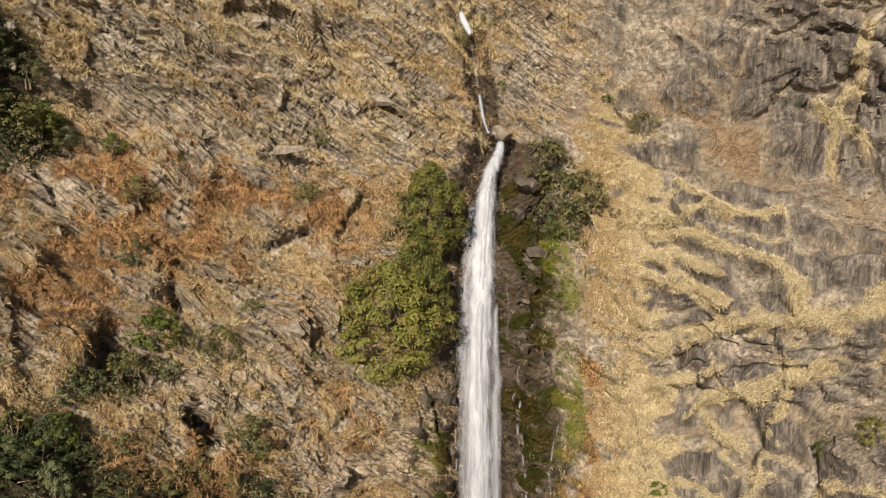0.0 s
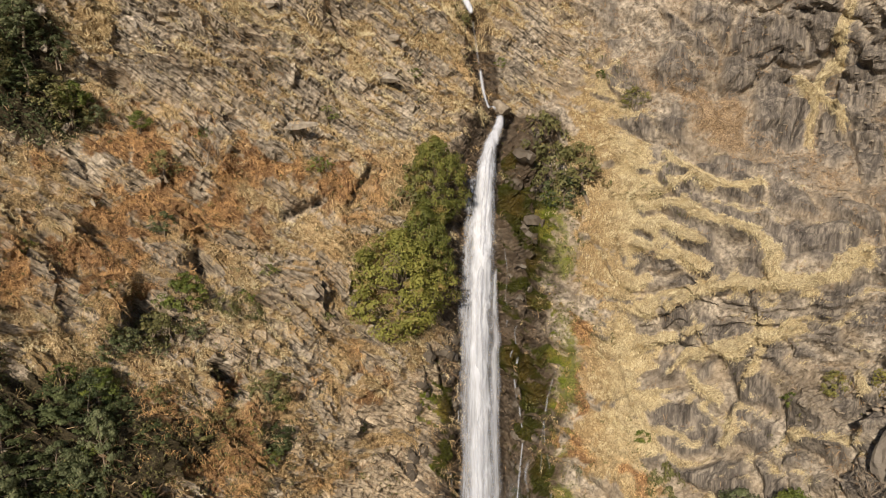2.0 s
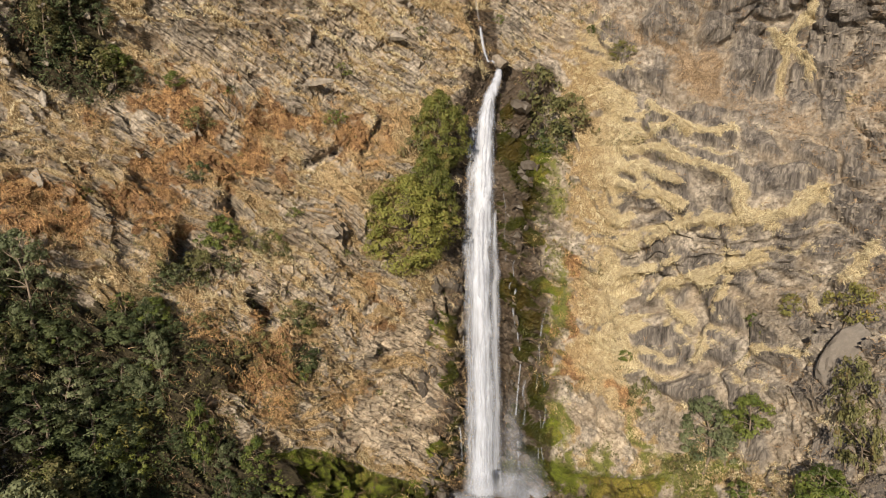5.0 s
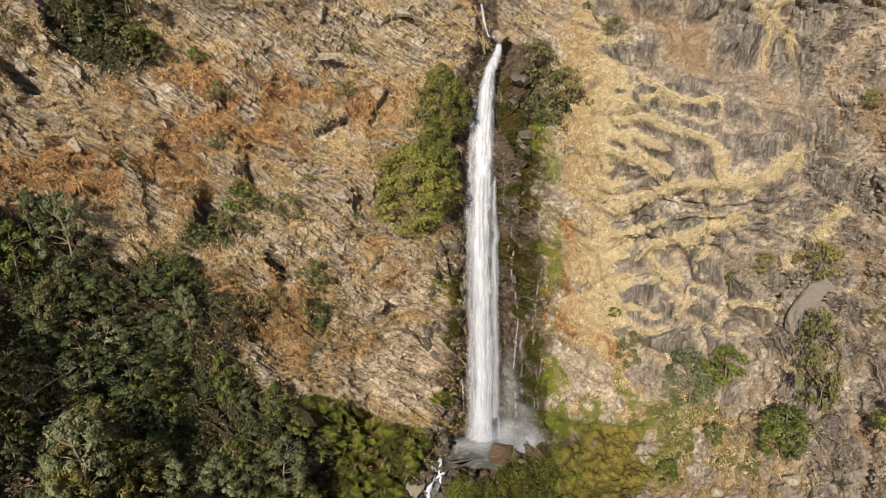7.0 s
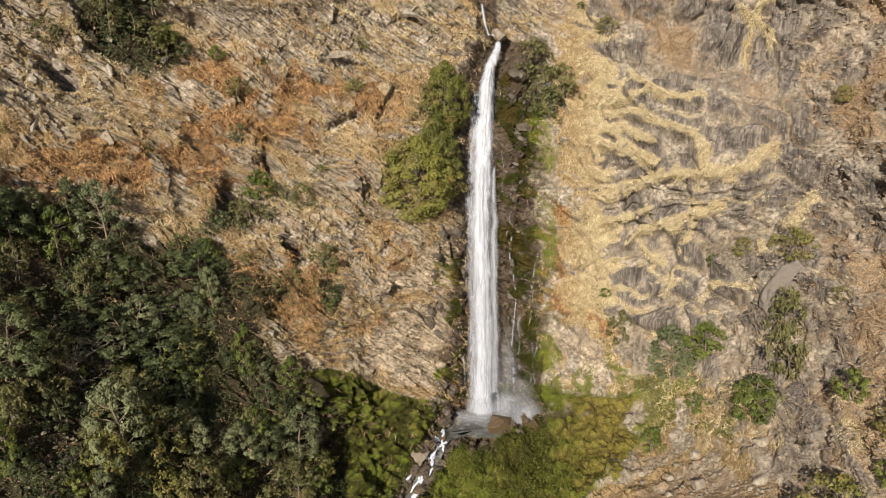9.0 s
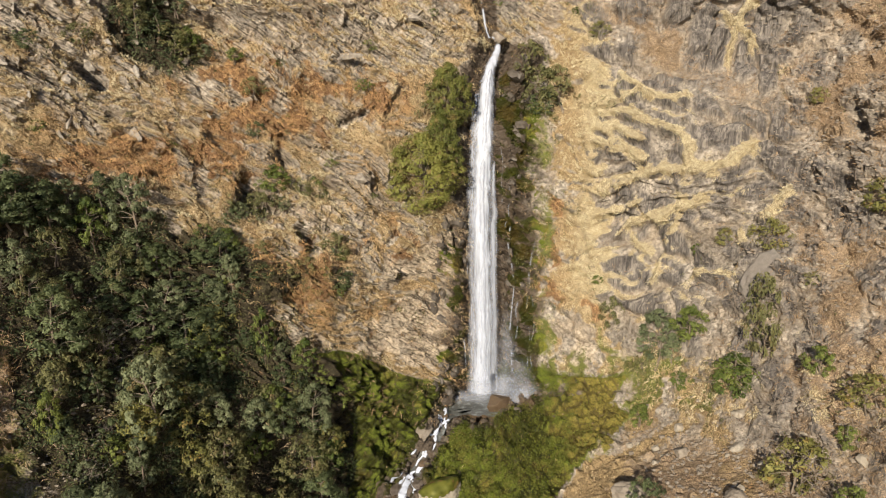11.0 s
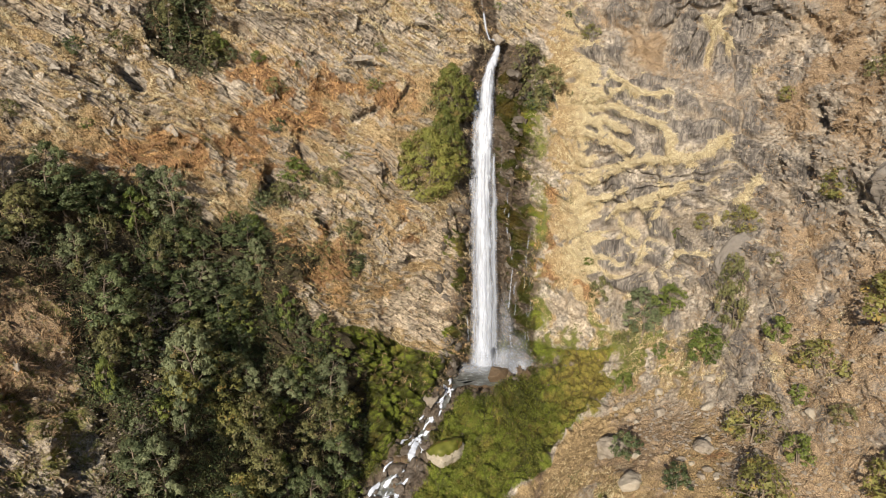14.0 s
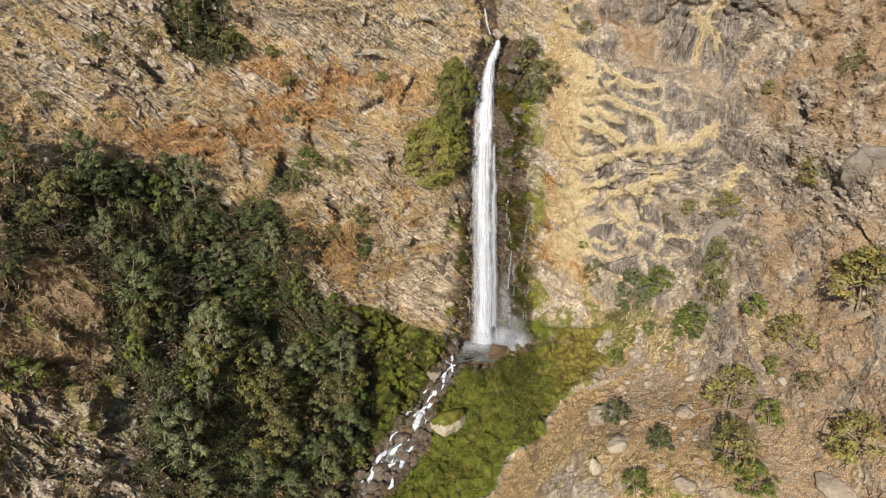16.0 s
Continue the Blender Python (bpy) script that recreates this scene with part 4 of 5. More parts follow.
# ---- rocks ----
def rock_mesh(seed, size, rough=0.34, facets=18, near=(0.55, 0.88), fine=4, crisp=0.8):
    """A weathered block: a sphere cut by random planes and roughened."""
    rng = np.random.default_rng(seed)
    bm = bmesh.new()
    bmesh.ops.create_icosphere(bm, subdivisions=fine, radius=1.0)
    v = np.array([q.co for q in bm.verts])
    f = np.array([[q.index for q in face.verts] for face in bm.faces])
    bm.free()
    d = v / np.linalg.norm(v, axis=1, keepdims=True)
    cut = rng.standard_normal((facets, 3))
    cut /= np.linalg.norm(cut, axis=1, keepdims=True)
    far = rng.uniform(near[0], near[1], facets)
    proj = d @ cut.T
    reach = np.where(proj > 0.05, far / np.maximum(proj, 0.05), 9).min(1)
    reach = np.minimum(reach, 1.08 if crisp < 1 else 1.3) ** crisp
    r = reach * (1 + rough * 0.5 * fbm(d * 1.0, 0.9, seed) + rough * 0.2 * fbm(d, 0.25, seed + 3))
    return build_mesh("rock", d * r[:, None] * np.array(size) * 1.2, f, False)


def slab_mesh(seed, size, blunt=0.1):
    """A splintered blade of rock: uneven rings that swell from its root and run out to a broken tip."""
    rng = np.random.default_rng(seed)
    rings = []
    for u, w, h in ((-1.0, 0.55, 0.5), (-0.55, 0.9, 0.9), (-0.1, 1.0, 1.0), (0.3, 0.85, 0.95), (0.65, 0.6, 0.75), (0.9, 0.32 + blunt, 0.45 + blunt), (1.0, blunt, blunt)):
        shift = rng.normal(0, 0.1, 2)
        k = rng.uniform(0.8, 1.2, 2)
        edge = ((-1, -0.9), (-0.2, -1), (0.9, -0.8), (1, 0.35), (0.35, 0.95), (-0.7, 0.8))
        rings.append([(u + rng.normal(0, 0.05), (p * w * k[0] + shift[0]) * rng.uniform(0.85, 1.1), (q * h * k[1] + shift[1]) * rng.uniform(0.85, 1.1)) for p, q in edge])
    v = np.array(rings).reshape(-1, 3) * size
    f = [(i * 6 + j, i * 6 + (j + 1) % 6, i * 6 + 6 + (j + 1) % 6, i * 6 + 6 + j) for i in range(6) for j in range(6)]
    return build_mesh("slab", v, [np.array(f), np.array([(5, 4, 3, 2, 1, 0), (36, 37, 38, 39, 40, 41)])], False)


def place_rock(name, at, size, mat, label, seed, turn=(0, 0, 0), sink=0.3, group="", category="rock", cut=None):
    co, n = seat(*at)
    ob = tagged(part(name, rock_mesh(seed, size, *(cut or ())), mat), label, category, group)
    ob.matrix_world = pose(co.x, co.y, co.z + size[2] * (1 - 2 * sink), *turn)
    return ob


place_rock("boulder", (0.0, -1.2, 0.6), (1.45, 1.15, 1.35), RUST_STONE, "rust-brown wet boulder in the pool below the fall", 4, (0, 0, 20), 0.2, cut=(0.12, 11, (0.55, 0.75), 4, 1.0))
chock = place_rock("chockstone", (0.0, 10.4, 45.9), (0.9, 0.75, 0.62), BOULDER, "rounded grey-brown chockstone wedged above the lip", 11, (0, 10, 0), 0.2, cut=(0.2, 9, (0.6, 0.85), 4, 0.9))
chock.location = (0.1, 10.0, 46.6)
slabrock = place_rock("slab_rock", (-9.3, -6.4, -0.2), (1.0, 1.0, 0.5), SLAB_STONE, "grey-brown tilted angular slab beside the brook", 7, (24, 10, -25), 0.1, cut=(0.08, 9, (0.4, 0.7), 4, 1.0))
slabrock.data = slab_mesh(345, np.array((1.9, 1.15, 0.42)), 0.5)
slabrock.data.materials.append(SLAB_STONE)
mossy = place_rock("mossy_boulder", (-4.6, -15.8, -2.4), (2.1, 1.7, 1.7), PALE_STONE, "large pale boulder with a moss cap beside the brook", 16, (0, -6, 15), 0.25)


def moss_cap(rock, size, seed):
    """A lumpy cushion over the top of a rock."""
    v = np.array([q.co for q in rock.data.vertices])
    f = np.array([list(q.vertices) for q in rock.data.polygons])
    top = f[(v[f][:, :, 2].mean(1) > size * 0.38 + 0.25 * fbm(v[f].mean(1), 0.8, seed, 2))]
    used, inv = np.unique(top.ravel(), return_inverse=True)
    p = v[used]
    p = p * 1.05 + np.array((0, 0, 1.0)) * (0.08 + 0.12 * np.abs(fbm(p, 0.5, seed + 2, 2)))[:, None]
    me = build_mesh("moss", p, inv.reshape(-1, 3))
    give(me, "tone", np.clip(0.5 + 0.5 * fbm(p, 0.3, seed + 5, 2), 0, 1))
    return me


def leaf_mesh(at, out, size, rng, spread=0.8, long=1.5, tone=0.0):
    """Many small pointed leaves at the places given, turned outwards at random."""
    n = len(at)
    d = out + rng.normal(0, spread, (n, 3))
    d /= np.linalg.norm(d, axis=1, keepdims=True)
    a = np.cross(d, rng.normal(0, 1, (n, 3)))
    a /= np.maximum(np.linalg.norm(a, axis=1, keepdims=True), 1e-6)
    b = np.cross(d, a)
    s = (size * rng.uniform(0.6, 1.35, n))[:, None]
    v = np.stack([at - a * s * long / 2 - b * s * 0.42, at - a * s * long / 2 + b * s * 0.42, at + a * s * long / 2], 1)
    me = build_mesh("leaves", v.reshape(-1, 3), np.arange(n * 3).reshape(n, 3), False)
    shade = np.clip(0.48 + 0.25 * fbm(at, 1.3, 171, 2) + 0.2 * fbm(at, 4.0, 173, 2) + tone + rng.normal(0, 0.2, n), 0, 1)
    give(me, "tone", np.repeat(shade, 3))
    return me


cap = part("moss_cap", moss_cap(mossy, 1.7, 5), MOSS, mossy, "thick green-brown moss cap")
for k, (a, b, c, sx, sy, sz, mat, what) in enumerate((
        (13.2, -25.0, 6.0, 1.7, 1.1, 1.3, SLAB_STONE, "pale rock face beside a grey-green bush"), (14.5, -32.8, 7.4, 1.3, 1.0, 0.7, PALE_STONE, "pale flat rock showing through dry grass"), (12.2, -34.1, 5.3, 0.6, 0.5, 1.0, PALE_STONE, "pale upright stone standing in dry grass"), (31.5, -40.7, 8.9, 1.6, 1.3, 1.1, BOULDER, "grey boulder on the stony slope"),
        (19.4, -39.8, 8.2, 1.2, 1.0, 0.6, BOULDER, "low grey boulder among scrub"), (21.2, -31, 9.5, 0.9, 0.9, 0.6, BOULDER, "grey boulder in dry scrub"),
        (20.7, -21.1, 5.4, 0.9, 0.7, 0.5, BOULDER, "small grey boulder on the slope"), (25.2, -20.4, 9.8, 0.7, 0.6, 0.5, PALE_STONE, "pale stone on the slope"),
        (41.2, -19.4, 33.4, 3.4, 1.5, 3.2, GREY_STONE, "big smooth grey rock bulging from the hillside"), (28.5, -10.0, 23.2, 2.3, 1.5, 2.9, GREY_STONE, "dark grey overhanging rock on the wall"),
        (-6.2, -1.7, 1.6, 0.9, 0.7, 0.6, DARK_STONE, "dark wet rock at the pool's edge"), (-8.4, -4.5, 0.4, 0.8, 0.7, 0.5, DARK_STONE, "dark wet rock beside the brook"),
        (4.5, -2.4, 1.8, 1.0, 0.8, 0.7, RUST_STONE, "rust-brown wet rock at the pool's edge"), (30.9, -30.7, 14.1, 0.6, 0.5, 0.4, PALE_STONE, "pale stone on the slope"))):
    place_rock("rock", (a, b, c), (sx, sy, sz), mat, what, 30 + k, (0, 0, 37 * k if sz < 2 else 15), 0.3 if sz < 2 else 0.7)
rng = np.random.default_rng(8)
rock_kinds = []
for k in range(8):
    me = rock_mesh(60 + k, (1.0, 0.8, 0.65), fine=3)
    me.materials.append(DARK_STONE if k != 3 else RUST_STONE)
    rock_kinds.append(me)
for k in range(150):
    f = rng.uniform(0.12, 0.45) if k % 3 == 0 else rng.uniform(0.42, 0.86)
    i = f * 8
    a, b = np.array(STREAM[int(i)]), np.array(STREAM[min(int(i) + 1, 9)])
    p = a + (b - a) * (i - int(i))
    co, n = seat(p[0] + rng.normal(0, 0.9 + 1.3 * (f > 0.45)), p[1] + rng.normal(0, 0.8), p[2])
    ob = tagged(new("stream_rock", rock_kinds[k % 8]), "dark wet rounded rock in the brook bed" if k % 8 != 3 else "rust-stained rounded rock in the brook bed", "rock", "rocks in the brook")
    s = rng.uniform(0.3, 0.85) * (1.25 if f > 0.45 else 0.8) * (1.6 if k % 11 == 1 and f > 0.5 else 1)
    ob.matrix_world = pose(co.x, co.y, co.z + 0.12 * s, rng.uniform(-15, 15), rng.uniform(-15, 15), rng.uniform(0, 360)) @ Matrix.Diagonal((s, s, s, 1))


# bedded slabs that stand proud of the cliff, and broken blocks on the wet face beside the fall
slab_kinds = []
for k in range(12):
    me = slab_mesh(300 + k, np.array((1.9, 0.55, 0.26)) * ((1, 1, 1), (0.75, 1.2, 1.2), (1.4, 0.8, 0.8))[k % 3])
    me.materials.append(CLIFF_STONE)
    slab_kinds.append(me)
block_kinds = []
for k in range(6):
    me = slab_mesh(330 + k, np.array((0.8, 0.5, 0.42)), 0.4)
    me.materials.append(WET_STONE)
    block_kinds.append(me)
rng = np.random.default_rng(17)
PLATE = Vector((-0.42, -0.72, 0.55)).normalized()
DOWN = (Vector(ALONG) - PLATE * PLATE.dot(Vector(ALONG))).normalized()
DIP = Matrix((DOWN, PLATE.cross(DOWN), PLATE)).transposed()
wooded = np.array([in_wood(a, b + 1.0) or in_wood(a, b - 3.5) for a, b in LAND_P[pick_ids, :2]])
wall_ids = pick_ids[~wooded & (kinds["basin"][pick_ids] < 0.1) & (LAND_P[pick_ids, 2] > 13) & (LAND_P[pick_ids, 2] < 62) & (kinds["left"][pick_ids] > 0.8) & (kinds["gap"][pick_ids] > 4.5)]
odds = step(-0.1, 0.6, fbm(LAND_P[wall_ids], 7, 301, 2)) + 0.25 + 0.5 * step(40, 46, LAND_P[wall_ids, 2]) - 0.9 * step(0.2, 0.5, COVER["rust"][wall_ids]) + 0.8 * step(-30, -36, LAND_P[wall_ids, 0]) * step(26, 18, LAND_P[wall_ids, 2])
odds = np.maximum(odds, 0.02)
for k, i in enumerate(rng.choice(wall_ids, 120, replace=False, p=odds / odds.sum())):
    co, n = LAND_P[i], LAND_N[i]
    s = rng.uniform(0.45, 1.0) * (1.4 if k % 7 == 0 else 1)
    turn = DIP.to_4x4() @ Euler((radians(rng.normal(0, 10)), radians(rng.normal(0, 9)), radians(rng.normal(0, 12)))).to_matrix().to_4x4()
    ob = tagged(new("cliff_rock", slab_kinds[k % 12]), "grey-brown angular rock slab standing proud of the cliff", "rock", "bedded slabs on the cliff")
    ob.matrix_world = Matrix.Translation(co - n * 0.42 * s) @ turn @ Matrix.Diagonal((s, s, s * rng.uniform(0.7, 1.3), 1))
face_ids = pick_ids[(LAND_P[pick_ids, 2] > 3) & (LAND_P[pick_ids, 2] < 45) & (kinds["shaft"][pick_ids] > 0.5) & (kinds["gap"][pick_ids] > 1.9) & (kinds["gap"][pick_ids] < 6.2) & (kinds["pads"][pick_ids] < 0.3)]
for k, i in enumerate(rng.choice(face_ids, 80, replace=False)):
    co, n = LAND_P[i], LAND_N[i]
    s = rng.uniform(0.5, 1.4)
    turn = DIP.to_4x4() @ Euler((radians(rng.normal(0, 14)), radians(rng.normal(0, 14)), radians(rng.normal(0, 20)))).to_matrix().to_4x4()
    ob = tagged(new("rock_block", block_kinds[k % 6]), "dark wet broken rock block beside the fall", "rock", "wet blocks beside the fall")
    ob.matrix_world = Matrix.Translation(co - n * 0.3 * s) @ turn @ Matrix.Diagonal((s, s, s, 1))


rng = np.random.default_rng(9)
for k in range(70):
    a = rng.uniform(0, 2 * math.pi)
    f = rng.uniform(0.55, 1.15)
    co, n = seat(0.2 + 6.4 * f * math.cos(a), -0.2 + 2.6 * f * math.sin(a), 0.9)
    ob = tagged(new("pool_rock", rock_kinds[k % 8]), "dark wet stone at the foot of the fall", "rock", "stones round the pool")
    s = rng.uniform(0.18, 0.5)
    ob.matrix_world = pose(co.x, co.y, co.z + 0.1 * s, rng.uniform(-15, 15), rng.uniform(-15, 15), rng.uniform(0, 360)) @ Matrix.Diagonal((s, s, s, 1))
rubble = []
for k in range(6):
    me = rock_mesh(160 + k, (1.0, 0.8, 0.6), fine=3)
    me.materials.append(PALE_STONE if k % 3 == 0 else BOULDER)
    rubble.append(me)
for k in range(150):
    x, y = rng.uniform(14, 40), rng.uniform(-44, -8)
    co, n = seat(x, y, float(envelope(np.array(x), np.array(y))))
    ob = tagged(new("loose_stone", rubble[k % 6]), "pale grey loose stone on the dry slope" if k % 6 % 3 == 0 else "grey loose stone on the dry slope", "rock", "loose stones on the slope")
    s = rng.uniform(0.16, 0.48) * (1.5 if k % 9 == 0 else 1)
    ob.matrix_world = pose(co.x, co.y, co.z, rng.uniform(-20, 20), rng.uniform(-20, 20), rng.uniform(0, 360)) @ Matrix.Diagonal((s, s, s, 1))


# ---- trees and bushes ----
def tube(points, radii, sides=6):
    p = np.array(points, float)
    t = np.gradient(p, axis=0)
    t /= np.maximum(np.linalg.norm(t, axis=1, keepdims=True), 1e-9)
    a = np.cross(t, np.where(np.abs(t[:, 2:]) < 0.9, [[0, 0, 1.0]], [[1.0, 0, 0]]))
    a /= np.maximum(np.linalg.norm(a, axis=1, keepdims=True), 1e-9)
    b = np.cross(t, a)
    g = np.linspace(0, 2 * math.pi, sides + 1)[:-1]
    v = p[:, None] + (a[:, None] * np.cos(g)[None, :, None] + b[:, None] * np.sin(g)[None, :, None]) * np.array(radii)[:, None, None]
    f = [(i * sides + j, i * sides + (j + 1) % sides, (i + 1) * sides + (j + 1) % sides, (i + 1) * sides + j) for i in range(len(p) - 1) for j in range(sides)]
    return v.reshape(-1, 3), np.array(f)


def join(pieces):
    vs, fs, k = [], [], 0
    for v, f in pieces:
        vs.append(v)
        fs.append(f + k)
        k += len(v)
    return np.concatenate(vs), np.concatenate(fs)


def bent(a, b, rng, sag=0.12, n=6):
    t = np.linspace(0, 1, n)[:, None]
    a, b = np.array(a, float), np.array(b, float)
    off = rng.normal(0, sag, 3) * np.linalg.norm(b - a)
    return a + (b - a) * t + off * np.sin(t * math.pi) + rng.normal(0, 0.02, (n, 3)) * t


def plant(name, seed, r, h, low, leaf, mat, leaves, label, category, stems=1, peak=0.0):
    """A tree or bush of radius r: a lobed crown from height low to h, of many small sprays of leaves on limbs; peak 1 is a cone."""
    rng = np.random.default_rng(seed)
    count = int(22 + 16 * r) if r < 3 else 210
    turns, swell = rng.uniform(0, 2 * math.pi, 3), rng.uniform(0.08, 0.24, 3)
    clumps = []
    for k in range(count):
        w = (k + rng.uniform()) / count
        a = rng.uniform(0, 2 * math.pi)
        round_off = math.sqrt(max(1 - (1.9 * w - 0.85) ** 2, 0.02))
        spire = 1.12 * (1 - w) ** 0.75 * min(1.0, 0.45 + 3.5 * w)
        lobes = 1 + sum(q * math.sin((i + 2) * a + t + 3.0 * w) for i, (q, t) in enumerate(zip(swell, turns)))
        reach = r * ((1 - peak) * round_off + peak * spire) * lobes * math.sqrt(rng.uniform(0.45, 1.0))
        c = np.array((reach * math.cos(a), reach * math.sin(a), low + (h - low) * (0.04 + 0.93 * w)))
        clumps.append((c, rng.uniform(0.15, 0.27) * min(r, 2.6)))
    thing = tagged(new(name), label, category)
    limbs = []
    for s in range(stems):
        foot = rng.normal(0, 0.12 * r, 3) * (1, 1, 0) if stems > 1 else np.zeros(3)
        head = np.array((rng.normal(0, 0.1 * r), rng.normal(0, 0.1 * r), low + (h - low) * (0.8 if stems == 1 else 0.45)))
        main = bent(foot - (0, 0, 0.5), head, rng, 0.05, 8)
        limbs.append(tube(main, np.linspace(0.06 * r + 0.03, 0.015 * r + 0.012, 8), 6 if stems == 1 else 3))
        for c, cr in clumps[s::stems][:: 3 if stems == 1 else 5]:
            k = int(np.clip(np.searchsorted(main[:, 2], c[2] - 0.15 * h), 1, 7))
            limbs.append(tube(bent(main[k], c, rng, 0.1, 4), np.linspace(0.022 * r + 0.01, 0.01, 4), 3))
    v, f = join(limbs)
    part("trunk" if stems == 1 else "stem", build_mesh("trunk", v, f), BARK, thing)
    at, out, tone = [], [], []
    per = int(0.78 * leaves) // count
    for c, cr in clumps:
        u = rng.normal(0, 1, (per, 3))
        u /= np.linalg.norm(u, axis=1, keepdims=True)
        u[:, 2] = np.abs(u[:, 2]) * np.where(rng.uniform(size=per) < 0.25, -0.6, 1)
        at.append(c + u * cr * rng.uniform(0.6, 1.1, (per, 1)) * (1, 1, 0.8))
        away = np.array((c[0], c[1], 0.0)) / max(r, 0.1)
        out.append(u * 0.8 + away * 0.35 + (0, 0, 0.3))
        tone.append(np.full(per, rng.normal(0, 0.14)))
    part("crown", leaf_mesh(np.concatenate(at), np.concatenate(out), leaf, rng, 0.28, 1.5, np.concatenate(tone)), mat, thing)
    return thing


def bare(name, seed, h, label, stout=1.0):
    """A leafless tree: limbs forking into twigs."""
    rng = np.random.default_rng(seed)
    thing = tagged(new(name), label, "tree")
    trunk = bent((0, 0, -0.4), (rng.normal(0, 0.4), rng.normal(0, 0.3), h * 0.45), rng, 0.08)
    part("trunk", build_mesh("trunk", *tube(trunk, np.linspace(0.11, 0.06, 6) * stout, 6)), TWIG, thing)
    wood = []
    for _ in range(9):
        a = trunk[int(rng.integers(2, 6))]
        b = a + np.array((rng.normal(0, 0.36), rng.normal(0, 0.3), rng.uniform(0.15, 0.55))) * h
        limb = bent(a, b, rng, 0.1, 7)
        wood.append(tube(limb, np.linspace(0.05, 0.015, 7) * stout, 5))
        for _ in range(7):
            s = limb[int(rng.integers(2, 7))]
            wood.append(tube(bent(s, s + rng.normal(0, 0.15, 3) * h + (0, 0, 0.06 * h), rng, 0.1, 4), np.linspace(0.022, 0.008, 4) * (0.5 + stout / 2), 3))
    part("crown", build_mesh("crown", *join(wood)), TWIG, thing)
    return thing


KINDS = {}
for kind, seed, r, h, low, leaf, mat, n, label, cat, stems, peak in (
        ("tree_dark", 1, 2.2, 6.2, 0.9, 0.155, LEAF_DARK, 4300, "dark green broadleaf tree in the wooded slope", "tree", 1, 0.35), ("tree_dark", 2, 2.5, 6.0, 0.8, 0.160, LEAF_DARK, 4700, "dark green broadleaf tree in the wooded slope", "tree", 1, 0.0), ("tree_dark", 16, 2.0, 6.6, 0.7, 0.150, LEAF_DARK, 4200, "dark green spire-shaped tree in the wooded slope", "tree", 1, 0.6),
        ("tree_grey", 3, 2.1, 6.0, 0.9, 0.150, LEAF_GREY, 4300, "grey-green broadleaf tree on the slope", "tree", 1, 0.2), ("tree_grey", 4, 2.0, 6.4, 0.7, 0.150, LEAF_GREY, 4200, "grey-green spire-shaped tree on the slope", "tree", 1, 0.6),
        ("tree_green", 5, 1.9, 4.6, 0.5, 0.165, LEAF_GREEN, 3000, "fresh green leafy tree on the slope", "tree", 1, 0.2), ("tree_olive", 6, 2.1, 4.9, 0.5, 0.165, LEAF_OLIVE, 3200, "olive and brownish broadleaf tree on the slope", "tree", 1, 0.2),
        ("bush_green", 7, 1.3, 2.2, 0.1, 0.125, LEAF_GREEN, 1900, "dense green bush clinging to the rock", "bush", 3, 0.0), ("bush_dark", 8, 1.4, 2.6, 0.1, 0.125, LEAF_DARK, 2000, "round dark green bush in dry grass", "bush", 3, 0.0),
        ("bush_yellow", 9, 1.4, 2.2, 0.1, 0.125, LEAF_YELLOW, 1500, "yellow-green bush on the dry slope", "bush", 3, 0.0), ("bush_olive", 10, 1.4, 2.0, 0.1, 0.120, LEAF_OLIVE, 1500, "thin olive bush on the dry slope", "bush", 3, 0.0),
        ("shrub_green", 13, 0.8, 1.3, 0.05, 0.120, LEAF_GREEN, 420, "small green shrub rooted in the rocks", "bush", 2, 0.0), ("shrub_olive", 14, 0.8, 1.2, 0.05, 0.120, LEAF_OLIVE, 380, "small olive shrub rooted in the rocks", "bush", 2, 0.0),
        ("shrub_grey", 15, 0.9, 1.4, 0.05, 0.130, LEAF_GREY, 420, "small grey-green shrub rooted in the rocks", "bush", 2, 0.0), ("bush_grey", 11, 1.5, 2.5, 0.1, 0.125, LEAF_GREY, 2000, "grey-green bush on the slope", "bush", 3, 0.0), ("big_bush", 12, 3.2, 7.0, 0.0, 0.13, LEAF_LUSH, 22000, "large leafy green bush overhanging beside the fall", "bush", 4, 0.15)):
    first = plant(cat, seed, r, h, low, leaf, mat, n, label, cat, stems, peak)
    KINDS.setdefault(kind, []).append([first, r, h, False])
TREES = []


def grow(kind, x, y, z, r, tall, pick=0, tip=0.0):
    """Stand one more of a kind on the land, with its radius and height."""
    entry = KINDS[kind][pick % len(KINDS[kind])]
    first, r0, h0, used = entry
    co, n = seat(x, y, z)
    if kind.startswith("tree"):
        TREES.append((*co, r))
    m = pose(co.x, co.y, co.z - 0.1, 0, 0, (x * 71 + y * 37) % 360) @ Matrix.Diagonal((r / r0, r / r0, tall / h0, 1))
    if tip:
        m = pose(co.x, co.y, co.z - 0.1, tip, 0, 0) @ Matrix.Rotation(x, 4, "Z") @ Matrix.Diagonal((r / r0, r / r0, tall / h0, 1))
    if used:
        return copy_thing(first, m)
    entry[3] = True
    first.matrix_basis = m
    return first


D, G, B, O = "tree_dark", "tree_grey", "tree_green", "tree_olive"
